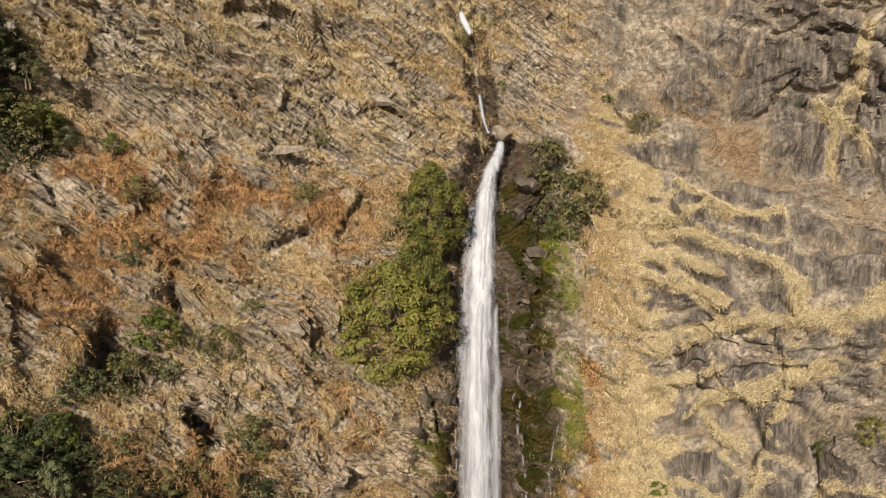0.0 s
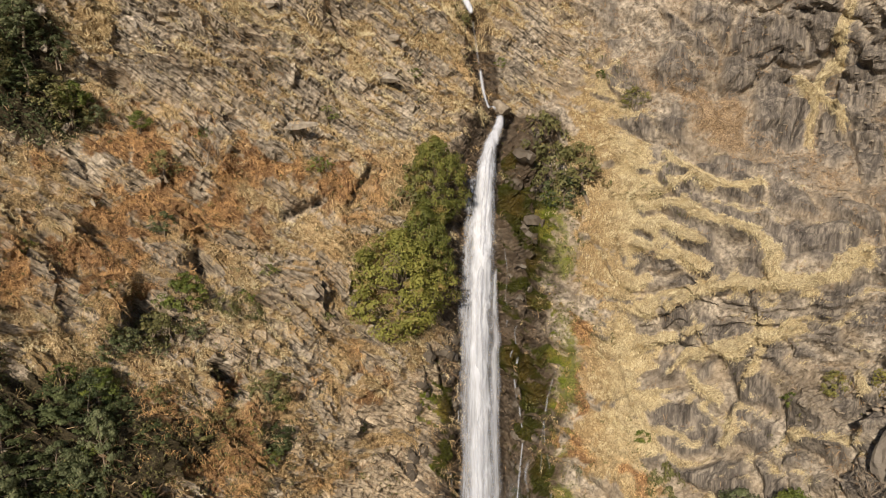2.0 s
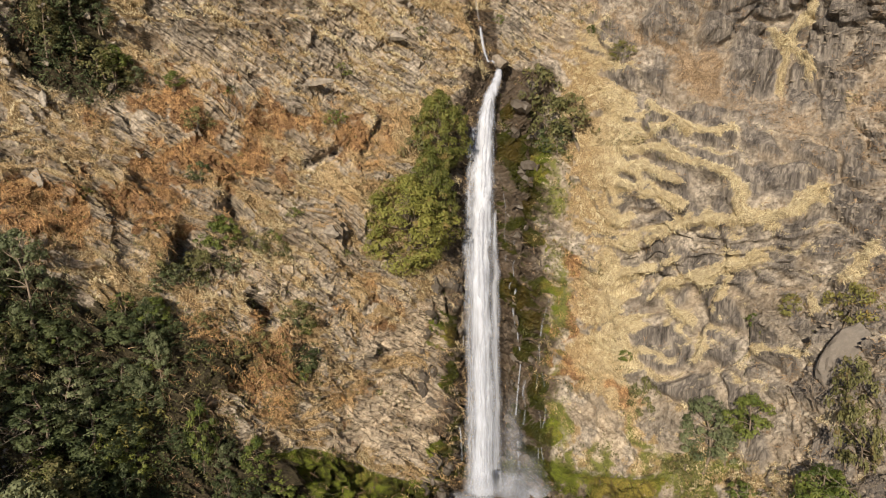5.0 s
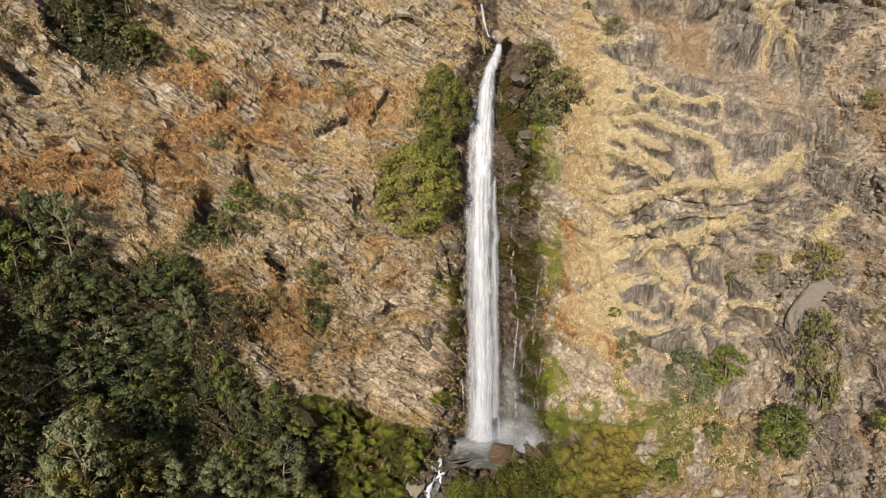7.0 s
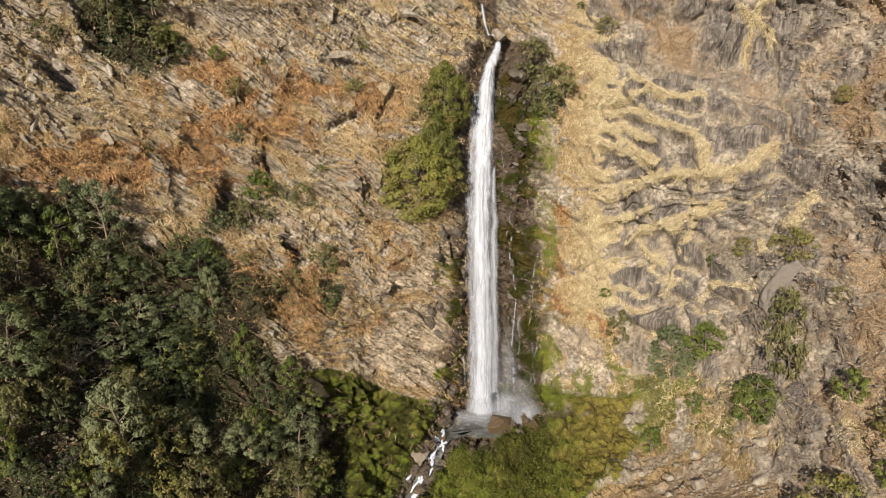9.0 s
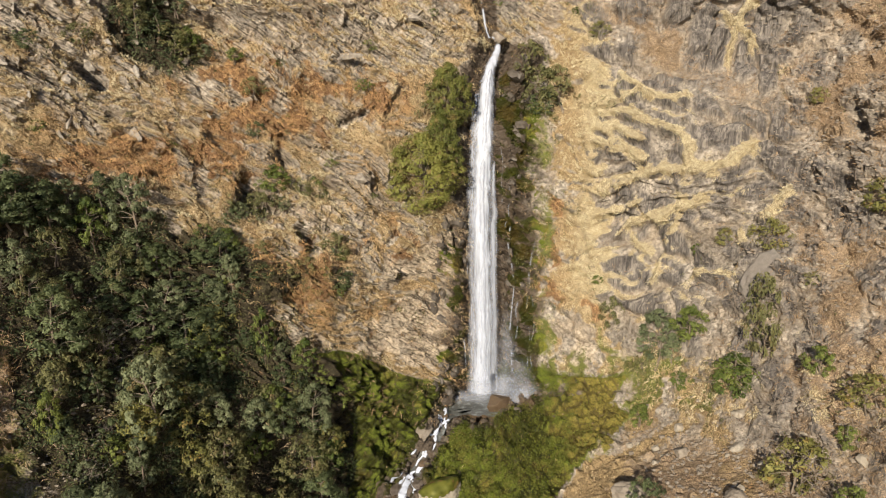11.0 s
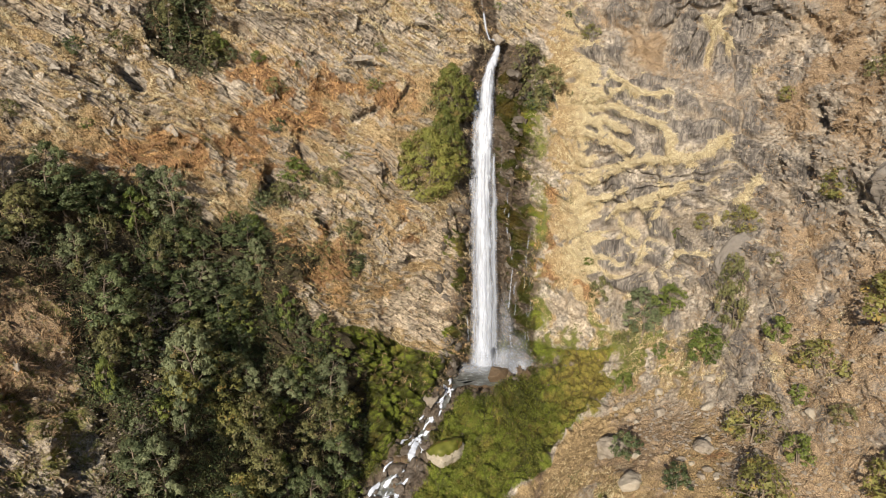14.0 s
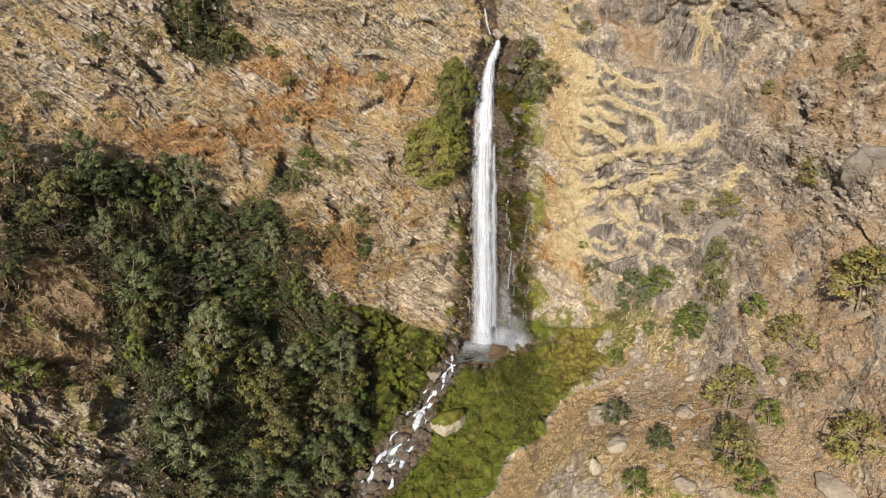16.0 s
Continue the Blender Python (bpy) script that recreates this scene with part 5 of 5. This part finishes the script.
# the wood on the shaded slope: kind, place, radius, half height of the crown
WOOD_TOP = [(D, -43.8, -25.4, 31.9, 2.8, 2.8), (D, -41.9, -24.1, 30.2, 2.6, 2.6), (D, -40.2, -22.7, 29, 2, 2.2), (O, -44.1, -29.5, 29.6, 2.1, 2.1), (G, -35.2, -18.4, 26.5, 2.3, 3.4), (D, -37.8, -18.2, 31, 1.5, 2.2), (B, -37.8, -20.6, 27.6, 1.9, 2), (G, -40.5, -27.8, 25.3, 1.6, 2.3),
            (D, -32.1, -17.4, 22.6, 1.7, 2), (G, -29.6, -16.1, 20.3, 1.8, 1.9), (G, -27.5, -14.5, 19.2, 1.6, 1.7), (D, -33, -21.6, 18.1, 3.2, 2.8), (D, -37.2, -28.8, 19.3, 2.8, 2.8), (D, -30.5, -19.7, 15.9, 3, 2.8), (O, -35.3, -21.2, 22.8, 2, 2)]
WOOD_MID = [(D, -28.5, -13.5, 23.2, 1.4, 1.6), (D, -28.1, -19.4, 12, 1.3, 2), (G, -27.1, -21.3, 8.2, 1.8, 2.5), (G, -30.5, -27.1, 9.5, 3, 2.8), (G, -30.3, -30.5, 6.9, 1.9, 3), (O, -25.2, -23.7, 3.2, 3.2, 2.8), (O, -24, -26, -0.4, 2.6, 2.4), (B, -35.6, -33.2, 13.7, 1.5, 1.6), (G, -32.5, -36.4, 6.4, 2.9, 2.8), (G, -30.3, -35.5, 3.3, 2.6, 2.6), (G, -29.3, -36.7, 1.1, 1.9, 2), (G, -19.6, -13, 2.9, 2.5, 1.9), (B, -18, -9.5, 4.9, 1.8, 1.3), (D, -22.5, -16.1, 4.8, 2.2, 2)]
WOOD_LOW = [(O, -19.7, -16.4, -0.3, 2.4, 2.7), (B, -24.6, -14.4, 12.9, 2.1, 2), (B, -21.1, -11.4, 10.6, 1.9, 1.6), (D, -22.7, -14.3, 8.4, 2.3, 2), (D, -17.8, -18.5, -4, 2.3, 2.7), (D, -25.4, -31.7, -1.9, 2.6, 2.4), (D, -22.1, -28.6, -4.8, 2.5, 2.1), (D, -19.2, -24.5, -5.8, 2.2, 2.7), (O, -31.3, -23.2, 14, 2.3, 2), (D, -34.5, -29, 14.8, 1.9, 1.9), (D, -29.4, -21.6, 12.1, 2.1, 2.1), (D, -21.8, -25, -3.1, 2.3, 2), (O, -36.4, -31, 16.6, 1.5, 1.6), (D, -47.6, -31.3, 33.5, 2, 2.2), (D, -44.7, -37.4, 25.2, 2, 2.2)]
for k, (kind, x, y, z, r, ry) in enumerate(WOOD_TOP + WOOD_MID + WOOD_LOW):
    grow(kind, x, y, z, r * (0.9, 1.0, 0.82, 0.95)[k % 4], ry * (2.25, 1.9, 2.45, 2.1)[k % 4] + 0.4, k)
# trees and bushes on the upper left rock
N, K, Y, V, W = "bush_green", "bush_dark", "bush_yellow", "bush_olive", "bush_grey"
for k, (kind, x, y, z, r, ry) in enumerate(((K, -45.4, -15.5, 46.3, 1.2, 1.2), (O, -38.3, -8.2, 47.6, 1.6, 2.6), (D, -36.2, -6.5, 47.2, 2.0, 2.2), (N, -33.9, -4.9, 46.7, 1.3, 1.3), (V, -41.7, -11.9, 46.6, 1.6, 1.4), (N, -29.4, -3.1, 44.8, 0.9, 0.9), (V, -48.3, -23.1, 40.4, 0.9, 0.9), (N, -43.1, -18.6, 38.4, 0.8, 0.8), (N, -24.6, -6.3, 30.2, 1.7, 1.5), (K, -28.2, -10.9, 27.8, 1.3, 1.2), (V, -25.9, -8.7, 28, 1.5, 1.4), (V, -20.4, -3.6, 28.7, 1.1, 1.1), (W, -28.6, -12.6, 25.3, 1.3, 1.3))):
    grow(kind, x, y, z, r, ry * 1.7, k)
for k, (kind, x, y, z, r, ry) in enumerate(((V, -18.5, -4.9, 22, 1.9, 1.6), (K, -18.3, -6.4, 17.9, 1.5, 1.2), (W, -34, -5, 49.8, 1.5, 1.5), (G, -36.6, -6.0, 51, 2.0, 2.4), (N, -41.5, -42.3, 16.8, 2.0, 1.7), (V, -27.2, -2.8, 41.2, 1.3, 1.0), (K, -26.7, -5.2, 36.6, 1.2, 1.3))):
    grow(kind, x, y, z, r, ry * 1.7, k)
for x, y, z, r, tall in ((-8.7, 1.8, 26.6, 4.2, 9.2), (-6.2, 5.2, 35.6, 2.1, 6.0), (-6.6, 3.6, 30.6, 2.0, 6.0)):
    grow("big_bush", x, y, z, r, tall, 0, 12)
grow(Y, -11.2, 1.0, 28.4, 1.9, 3.0)
grow(N, -8.5, 1.6, 25.2, 1.5, 2.4)
grow(V, -7.7, 4.7, 36.6, 2.0, 3.8)
# bushes beside the fall, on the right-hand wall and the open slope: kind, place, radius, height
RIGHT_BUSHES = [(V, 4.4, 10.6, 41.0, 2.2, 4.4), (K, 6.4, 8.6, 37.6, 2.2, 3.9), (V, 7.6, 8.2, 38.0, 2.6, 3.7), (V, 5.2, 9.4, 38.6, 2.0, 3.7), (V, 14.5, -1.4, 12.6, 1.4, 3.2), (K, 7.4, 2.8, 13.4, 0.7, 1.4), (N, 12.6, 0.5, 17.5, 0.8, 1.0), (V, 17.2, -5.5, 9.0, 1.6, 2.4), (N, 22.8, -4.4, 23, 0.6, 1.2), (V, 31.2, -15.2, 23.4, 0.8, 1.2)]
RIGHT_BUSHES += [(K, 14.8, -27.5, 6.8, 1.6, 3.6), (K, 17.9, -35.4, 9.0, 1.5, 3.2), (N, 27.9, -34.1, 11.8, 1.3, 2.6), (Y, 25.7, -30.0, 11.4, 1.7, 3.0), (Y, 23.3, -38.6, 10.2, 1.9, 3.0), (N, 24.9, -40.7, 9.0, 1.6, 3.0), (Y, 33.1, -40.0, 12.3, 1.8, 3.2), (N, 29.5, -29.4, 14.7, 1.0, 1.9), (Y, 31.1, -28.1, 16.9, 1.5, 2.4), (V, 24.2, -28.9, 10.8, 0.9, 1.6), (N, 15.4, -38.8, 6.7, 1.4, 2.4), (N, 28.9, -23.5, 18.2, 1.2, 2.6)]
RIGHT_BUSHES += [(B, 24.0, -17.7, 12.5, 2.5, 4.0), (N, 25.8, -17.0, 13.5, 1.8, 3.0), (G, 18.7, -6.3, 10.2, 2.3, 5.2), (G, 20.0, -7.4, 11.6, 1.8, 4.2), (B, 21.7, -8.9, 14.2, 2.1, 3.8), (V, 26.4, -16.9, 16.6, 1.5, 4.2), (V, 26.6, -13.5, 19.5, 1.4, 3.8), (Y, 35.9, -29.6, 22.9, 2.3, 3.2), (Y, 36.7, -29.5, 24.5, 1.6, 2.6), (N, 16.4, -11.6, 5.4, 1.2, 2.6), (Y, 28.9, -8.7, 24.9, 1.2, 2.4), (Y, 35.9, -15.8, 30.5, 1.5, 2.4), (Y, 25.4, -5.5, 24.3, 0.8, 1.5), (V, 40.4, -10.1, 42.0, 1.4, 2.0), (Y, 34.2, -2.2, 39.1, 0.8, 1.3), (N, 20.5, -11.6, 10.3, 1.2, 1.8), (V, 30.9, -33.9, 15.5, 1.0, 1.6)]
for k, (kind, x, y, z, r, tall) in enumerate(RIGHT_BUSHES):
    grow(kind, x, y, z, r, tall, k)
for k, (x, y, z, h) in enumerate(((-46.8, -28.5, 33, 4.5), (-36, -25.5, 15.5, 4.2), (-33.5, -24, 18.5, 4.0), (34.5, -35, 14.5, 4.5), (-25.0, -1.5, 41.5, 2.8), (26.8, -11, 18.0, 3.0), (30.5, -19, 19, 2.6))):
    co, _ = seat(x, y, z)
    bare("bare_tree", 80 + k, h, "leafless pale grey tree with twisted branches").matrix_basis = pose(co.x, co.y, co.z, 0, 0, 50 * k)
for k, (kind, x, y, z, r, ry) in enumerate(((V, -34.9, -5.7, 46.8, 1.9, 1.3), (B, -33.6, -4.5, 47.3, 1.5, 1.3), (D, -37.4, -5.0, 52.3, 1.7, 2.2), (W, -32.1, -4.1, 45.9, 1.4, 1.0), (V, -33.8, -5.5, 45.0, 1.6, 1.0), (D, -30.5, -14.5, 24.2, 2.0, 2.0), (N, -28.5, -12.3, 25.3, 1.4, 1.3), (W, -27.6, -10.2, 28.2, 1.4, 1.2), (V, -25.0, -7.4, 28.9, 1.3, 1.2), (V, -21.9, -4.6, 28.7, 1.0, 0.9), (V, -3.6, 11.3, 54.5, 0.9, 0.8), (N, 0.2, 12.0, 50.3, 0.6, 0.7), (N, 9.4, 11.2, 49.4, 0.5, 0.5), (V, -1.1, 13.2, 56.2, 0.9, 0.9), (Y, 12.1, 9.0, 46.6, 0.8, 0.8))):
    grow(kind, x, y, z, r, ry * 1.7, k)
for k, (kind, x, y, z, r, ry) in enumerate(((D, -29.9, -14.3, 24.2, 1.1, 1.1), (N, -28.3, -12.1, 25.6, 0.9, 0.9), (K, -18.4, -4.4, 22.8, 1.1, 1.1), (W, -23.8, -6.7, 28.2, 1.1, 1.1), (V, -22.1, -4.3, 30.0, 1.0, 1.0), (V, -28.2, -10.4, 28.8, 1.0, 1.0), (D, -18.2, -5.8, 19.1, 1.0, 1.0), (V, -21.7, -8.4, 20.8, 1.1, 1.1), (K, -20.1, -3.3, 28.8, 0.7, 0.7), (W, -25.6, -8.9, 27.2, 0.9, 0.9), (N, -24.8, -5.8, 31.4, 1.0, 1.0), (V, -25.8, -10.7, 23.8, 0.9, 0.9))):
    grow(kind, x, y, z, r, ry * 1.7, k)
for k, (kind, x, y, z, r, ry) in enumerate(((D, -30.0, -14.5, 23.9, 1.9, 1.9), (D, -28.1, -13.6, 22.3, 1.6, 1.6), (D, -27.1, -11.8, 24.0, 1.3, 1.3), (D, -24.9, -11.2, 21.0, 1.5, 1.5), (O, -22.7, -9.2, 20.9, 1.6, 1.6), (W, -19.2, -5.6, 21.7, 1.5, 1.5))):
    grow(kind, x, y, z, r * 0.78, ry * 1.5, k)
for k, (kind, x, y, z, r, ry) in enumerate(((D, -33.3, -18.2, 23.3, 2.2, 2.2), (D, -30.9, -17.3, 20.4, 2.1, 2.1), (G, -32.0, -19.6, 18.8, 2.4, 2.4), (D, -29.0, -17.5, 16.6, 2.1, 2.1), (G, -28.0, -15.5, 18.0, 1.7, 1.7), (D, -26.0, -15.2, 14.7, 1.7, 1.7))):
    grow(kind, x, y, z, r * 0.75, ry * 1.6, k)
# leafless shrubs on the open slope
rng = np.random.default_rng(41)
shrub_kinds = [bare("leafless_shrub", 90 + k, 2.2, "leafless grey twiggy shrub on the stony slope", 0.28) for k in range(3)]
for k in range(30):
    x, y = (rng.uniform(20, 41), rng.uniform(-42, -6)) if k % 4 else (rng.uniform(-44, -33), rng.uniform(-40, -26))
    co, _ = seat(x, y, float(envelope(np.array(x), np.array(y))))
    s = rng.uniform(0.7, 1.5)
    m = pose(co.x, co.y, co.z, 0, 0, rng.uniform(0, 360)) @ Matrix.Diagonal((s * 1.2, s * 1.2, s, 1))
    if k < 3:
        shrub_kinds[k].matrix_basis = m
    else:
        copy_thing(shrub_kinds[k % 3], m)
# smaller growth under and round the wood
rng = np.random.default_rng(21)
for k in range(90):
    t = rng.uniform(0, 1)
    x, y = -40 + 22 * t + rng.normal(0, 3.2), -28 + 12 * t + rng.normal(0, 4.5)
    z = float(envelope(np.array(x), np.array(y)))
    kind = (K, V, W, N, K, Y, V)[k % 7]
    r = rng.uniform(0.9, 1.7)
    if not in_wood(x, y):
        continue
    if k % 5 == 0:
        kind, r = (G, D, O, B)[k % 4], r * 1.1
    grow(kind, x, y, z, r, r * rng.uniform(1.6, 2.3), k)
rng = np.random.default_rng(27)
for k in range(34):
    t = rng.uniform(0, 1)
    x, y = -47 + 15 * t + rng.normal(0, 2.2), -30 + 13 * t + rng.normal(0, 2.6)
    r = rng.uniform(1.2, 1.8)
    if not in_wood(x, y) or k % 3:
        continue
    grow((D, G, D, O, D, B)[k % 6], x, y, float(envelope(np.array(x), np.array(y))), r, r * rng.uniform(1.6, 2.2), k)
rng = np.random.default_rng(22)
for k in range(100):
    x, z = rng.uniform(-46, -6), rng.uniform(12, 52)
    if k > 40:
        x, z = rng.uniform(-44, -12), rng.uniform(14, 36)
    near = LAND_P[pick_ids[np.argmin((LAND_P[pick_ids, 0] - x) ** 2 + (LAND_P[pick_ids, 2] - z) ** 2)]]
    r = rng.uniform(0.35, 0.9)
    grow(("shrub_olive", "shrub_green", "shrub_olive", "shrub_grey")[k % 4], *near, r, r * 1.5, k)


# ---- grass, herbs and scrub: uncounted growth ----
grid = LAND_P.reshape(LAND_GRID.shape)
cell_area = np.linalg.norm(np.cross(np.gradient(grid, axis=0), np.gradient(grid, axis=1)), axis=2).ravel()
seen = (LAND_P[:, 0] > -55) & (LAND_P[:, 0] < 45) & (LAND_P[:, 1] > -52) & (LAND_P[:, 2] < 63)


def scatter(weight, count, seed):
    rng = np.random.default_rng(seed)
    w = np.maximum(weight, 0) * cell_area * seen
    return rng.choice(len(LAND_P), count, p=w / w.sum()), rng


def tufts(name, ids, rng, blades, length, width, hang, tone, red, mat, label):
    """Tufts of bent blades at places of the land: they rise from it and hang over downhill."""
    n = len(ids) * blades
    rep = np.repeat(np.arange(len(ids)), blades)
    p, nor = LAND_P[ids][rep], LAND_N[ids][rep]
    size = np.repeat(length * rng.uniform(0.55, 1.4, len(ids)) * (1 - 0.72 * kinds["flat"][ids]) * (1 - 0.38 * kinds["right"][ids]), blades) * rng.uniform(0.6, 1.2, n)
    tang = rng.normal(0, 1, (n, 3))
    tang -= nor * np.einsum("ij,ij->i", tang, nor)[:, None]
    tang /= np.maximum(np.linalg.norm(tang, axis=1, keepdims=True), 1e-6)
    p = p + tang * (rng.uniform(0, 1, n) * 0.30 * size)[:, None] - nor * 0.03
    d = nor * 0.62 + tang * 0.62 + np.array((0, 0, 0.3))
    d /= np.linalg.norm(d, axis=1, keepdims=True)
    mid = p + d * (size * 0.55)[:, None]
    tip = mid + (d * (1 - hang) + np.array((0, 0, -1.0)) * hang + tang * 0.45) * (size * 0.55)[:, None]
    side = np.cross(d, rng.normal(0, 1, (n, 3)))
    side /= np.maximum(np.linalg.norm(side, axis=1, keepdims=True), 1e-6)
    w = (width * rng.uniform(0.6, 1.4, n))[:, None]
    v = np.stack([p, mid + side * w * 0.5, tip, mid - side * w * 0.5], 1).reshape(-1, 3)
    me = build_mesh(name, v, np.arange(n * 4).reshape(n, 4), False)
    give(me, "tone", np.repeat(np.clip(np.repeat(tone, blades) + rng.normal(0, 0.09, n), 0, 1), 4))
    give(me, "red", np.repeat(np.repeat(np.clip(red, 0, 1), blades), 4))
    return tagged(part(name, me, mat), label, "vegetation", kind="stuff")


# leaf litter and dark undergrowth beneath the trees; the ground's litter colour also paints their shade
LITTER_SHADE = np.zeros(len(LAND_P))
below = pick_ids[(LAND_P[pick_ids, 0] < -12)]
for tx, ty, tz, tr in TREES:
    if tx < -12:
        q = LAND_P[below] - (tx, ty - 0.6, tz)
        LITTER_SHADE[below] += 0.75 * np.exp(-(q * q).sum(1) / (1.35 * tr + 0.7) ** 2)
LITTER_SHADE[pick_ids] += np.array([in_wood(a, b) for a, b in LAND_P[pick_ids, :2]]) * (0.58 + 0.35 * fbm(LAND_P[pick_ids], 4, 307, 2))
LITTER_SHADE = np.clip(LITTER_SHADE, 0, 1)
give(land_mesh, "litter_shade", LITTER_SHADE)

grassy = np.clip((COVER["grass"] - 0.42) * 3.6, 0, 1)
sparse = 1 - 0.75 * step(-30, -33, LAND_P[:, 0]) * step(21, 17, LAND_P[:, 2])
sparse = sparse * (1 - 0.95 * LITTER_SHADE) * (1 - step(0.05, 0.3, kinds["cleft"])) * (1 - kinds["basin"]) * (1 - 0.85 * step(0.2, 0.5, COVER["bare"]))
ids, rng = scatter(sparse * (grassy + 0.7 * COVER["rust"]), 25000, 31)
pale = step(4, 9, LAND_P[ids, 0]) * (1 - kinds["flat"][ids])
tufts("dry_grass", ids, rng, 17, 0.70, 0.025, 0.75, 0.50 + 0.27 * kinds["left"][ids] + 0.06 * kinds["left"][ids] * step(36, 42, LAND_P[ids, 2]) + 0.34 * pale + 0.24 * fbm(LAND_P[ids], 4, 131) + rng.normal(0, 0.21, len(ids)), 1.6 * COVER["rust"][ids] - 0.15 + (0.10 + 0.5 * fbm(LAND_P[ids], 3, 137, 2)) * kinds["left"][ids] + 0.35 * kinds["flat"][ids], STRAW, "tan dry grass tufts hanging over the rock ledges")
ids, rng = scatter(sparse * COVER["scrub"] * (1.1 - COVER["grass"]) + 0.04 + 0.2 * kinds["left"] * np.clip(fbm(LAND_P, 4, 187, 2), 0, 1), 15000, 32)
tufts("dead_scrub", ids, rng, 6, 0.95, 0.045, 0.35, 0.40 + 0.12 * fbm(LAND_P[ids], 3, 133) + rng.normal(0, 0.15, len(ids)), 0.2 + 0.5 * fbm(LAND_P[ids], 4, 135), SCRUB, "brown and grey dead scrub on the stony slope")
ids, rng = scatter(np.clip(COVER["moss"] + COVER["herb"] - 0.35, 0, 1) * (kinds["basin"] > 0.25) * (LAND_N[:, 2] > 0.2) * kinds["crack"] ** 2 * (1.05 - 2.2 * COVER["brown"]).clip(0, 1) * (1 - 0.9 * kinds["bank"]), 7000, 33)
rep = np.repeat(np.arange(len(ids)), 7)
at = LAND_P[ids][rep] + LAND_N[ids][rep] * rng.uniform(0.0, 0.3, (len(rep), 1)) + rng.normal(0, 0.22, (len(rep), 3))
tagged(part("meadow_herbs", leaf_mesh(at, LAND_N[ids][rep], 0.11, rng, 0.6), HERB), "low green herbs and moss on the wet meadow", "vegetation", kind="stuff")
ids, rng = scatter(np.clip(COVER["herb"] - 0.2, 0, 1) * (kinds["basin"] <= 0.25), 10000, 34)
rep = np.repeat(np.arange(len(ids)), 6)
at = LAND_P[ids][rep] + LAND_N[ids][rep] * rng.uniform(0.0, 0.4, (len(rep), 1)) + rng.normal(0, 0.2, (len(rep), 3))
tagged(part("green_undergrowth", leaf_mesh(at, LAND_N[ids][rep], 0.14, rng, 0.7), LEAF_OLIVE), "sparse green undergrowth between rock and dry grass", "vegetation", kind="stuff")

ids, rng = scatter(np.clip(LITTER_SHADE - 0.25, 0, 1) * step(0.0, 0.3, fbm(LAND_P, 2.5, 303, 2) + 0.1), 6000, 37)
rep = np.repeat(np.arange(len(ids)), 9)
at = LAND_P[ids][rep] + LAND_N[ids][rep] * rng.uniform(0.0, 0.5, (len(rep), 1)) + rng.normal(0, 0.3, (len(rep), 3))
tagged(part("wood_undergrowth", leaf_mesh(at, LAND_N[ids][rep] + (0, 0, 0.4), 0.15, rng, 0.6, 1.5, np.repeat(rng.normal(-0.25, 0.15, len(ids)), 9)), LEAF_DARK), "dark leafy undergrowth beneath the trees", "vegetation", kind="stuff")


def gravel(name, ids, rng, low, high, mat, label):
    """Small angular stones lying on the land, too many to count."""
    shape = np.array([(1, 0, 0), (-1, 0, 0), (0, 1, 0), (0, -1, 0), (0, 0, 1), (0, 0, -1), (0.7, 0.6, 0.5), (-0.6, 0.7, 0.5), (-0.7, -0.6, 0.5), (0.6, -0.7, 0.5)], float)
    faces = np.array([(0, 6, 4), (6, 2, 4), (2, 7, 4), (7, 1, 4), (1, 8, 4), (8, 3, 4), (3, 9, 4), (9, 0, 4), (0, 2, 6), (2, 1, 7), (1, 3, 8), (3, 0, 9)])
    n = len(ids)
    size = rng.uniform(low, high, n) ** 1.0
    p = shape[None] * rng.uniform(0.6, 1.3, (n, 10, 3)) * size[:, None, None] * np.array((1, 0.85, 0.65))
    a = rng.uniform(0, 2 * math.pi, n)
    c, si = np.cos(a)[:, None], np.sin(a)[:, None]
    p = np.stack([p[..., 0] * c - p[..., 1] * si, p[..., 0] * si + p[..., 1] * c, p[..., 2]], 2) + LAND_P[ids][:, None]
    f = (faces[None] + (np.arange(n) * 10)[:, None, None]).reshape(-1, 3)
    return tagged(part(name, build_mesh(name, p.reshape(-1, 3), f, False), mat), label, "rock", kind="stuff")


ids, rng = scatter(np.clip(kinds["flat"] * step(13, 21, LAND_P[:, 0]) + 0.7 * step(20, 28, LAND_P[:, 0] + 0.3 * (20 - LAND_P[:, 2])) + 0.5 * step(-28, -34, LAND_P[:, 0]) * step(26, 18, LAND_P[:, 2]), 0, 1) * (kinds["basin"] < 0.3) * (1 - step(0.4, 0.7, COVER["grass"])), 9000, 35)
gravel("scree", ids, rng, 0.07, 0.30, BOULDER, "grey stony rubble scattered over the dry slope")
ids, rng = scatter(blob(LAND_P, 0.3, -0.3, 1, 7, 3.2, 4) + 0.8 * step(2.6, 1.0, kinds["stream"]) * (LAND_P[:, 1] < 0) * (LAND_P[:, 1] > -30), 1800, 36)
gravel("wet_gravel", ids, rng, 0.06, 0.24, DARK_STONE, "dark wet gravel round the pool and brook")
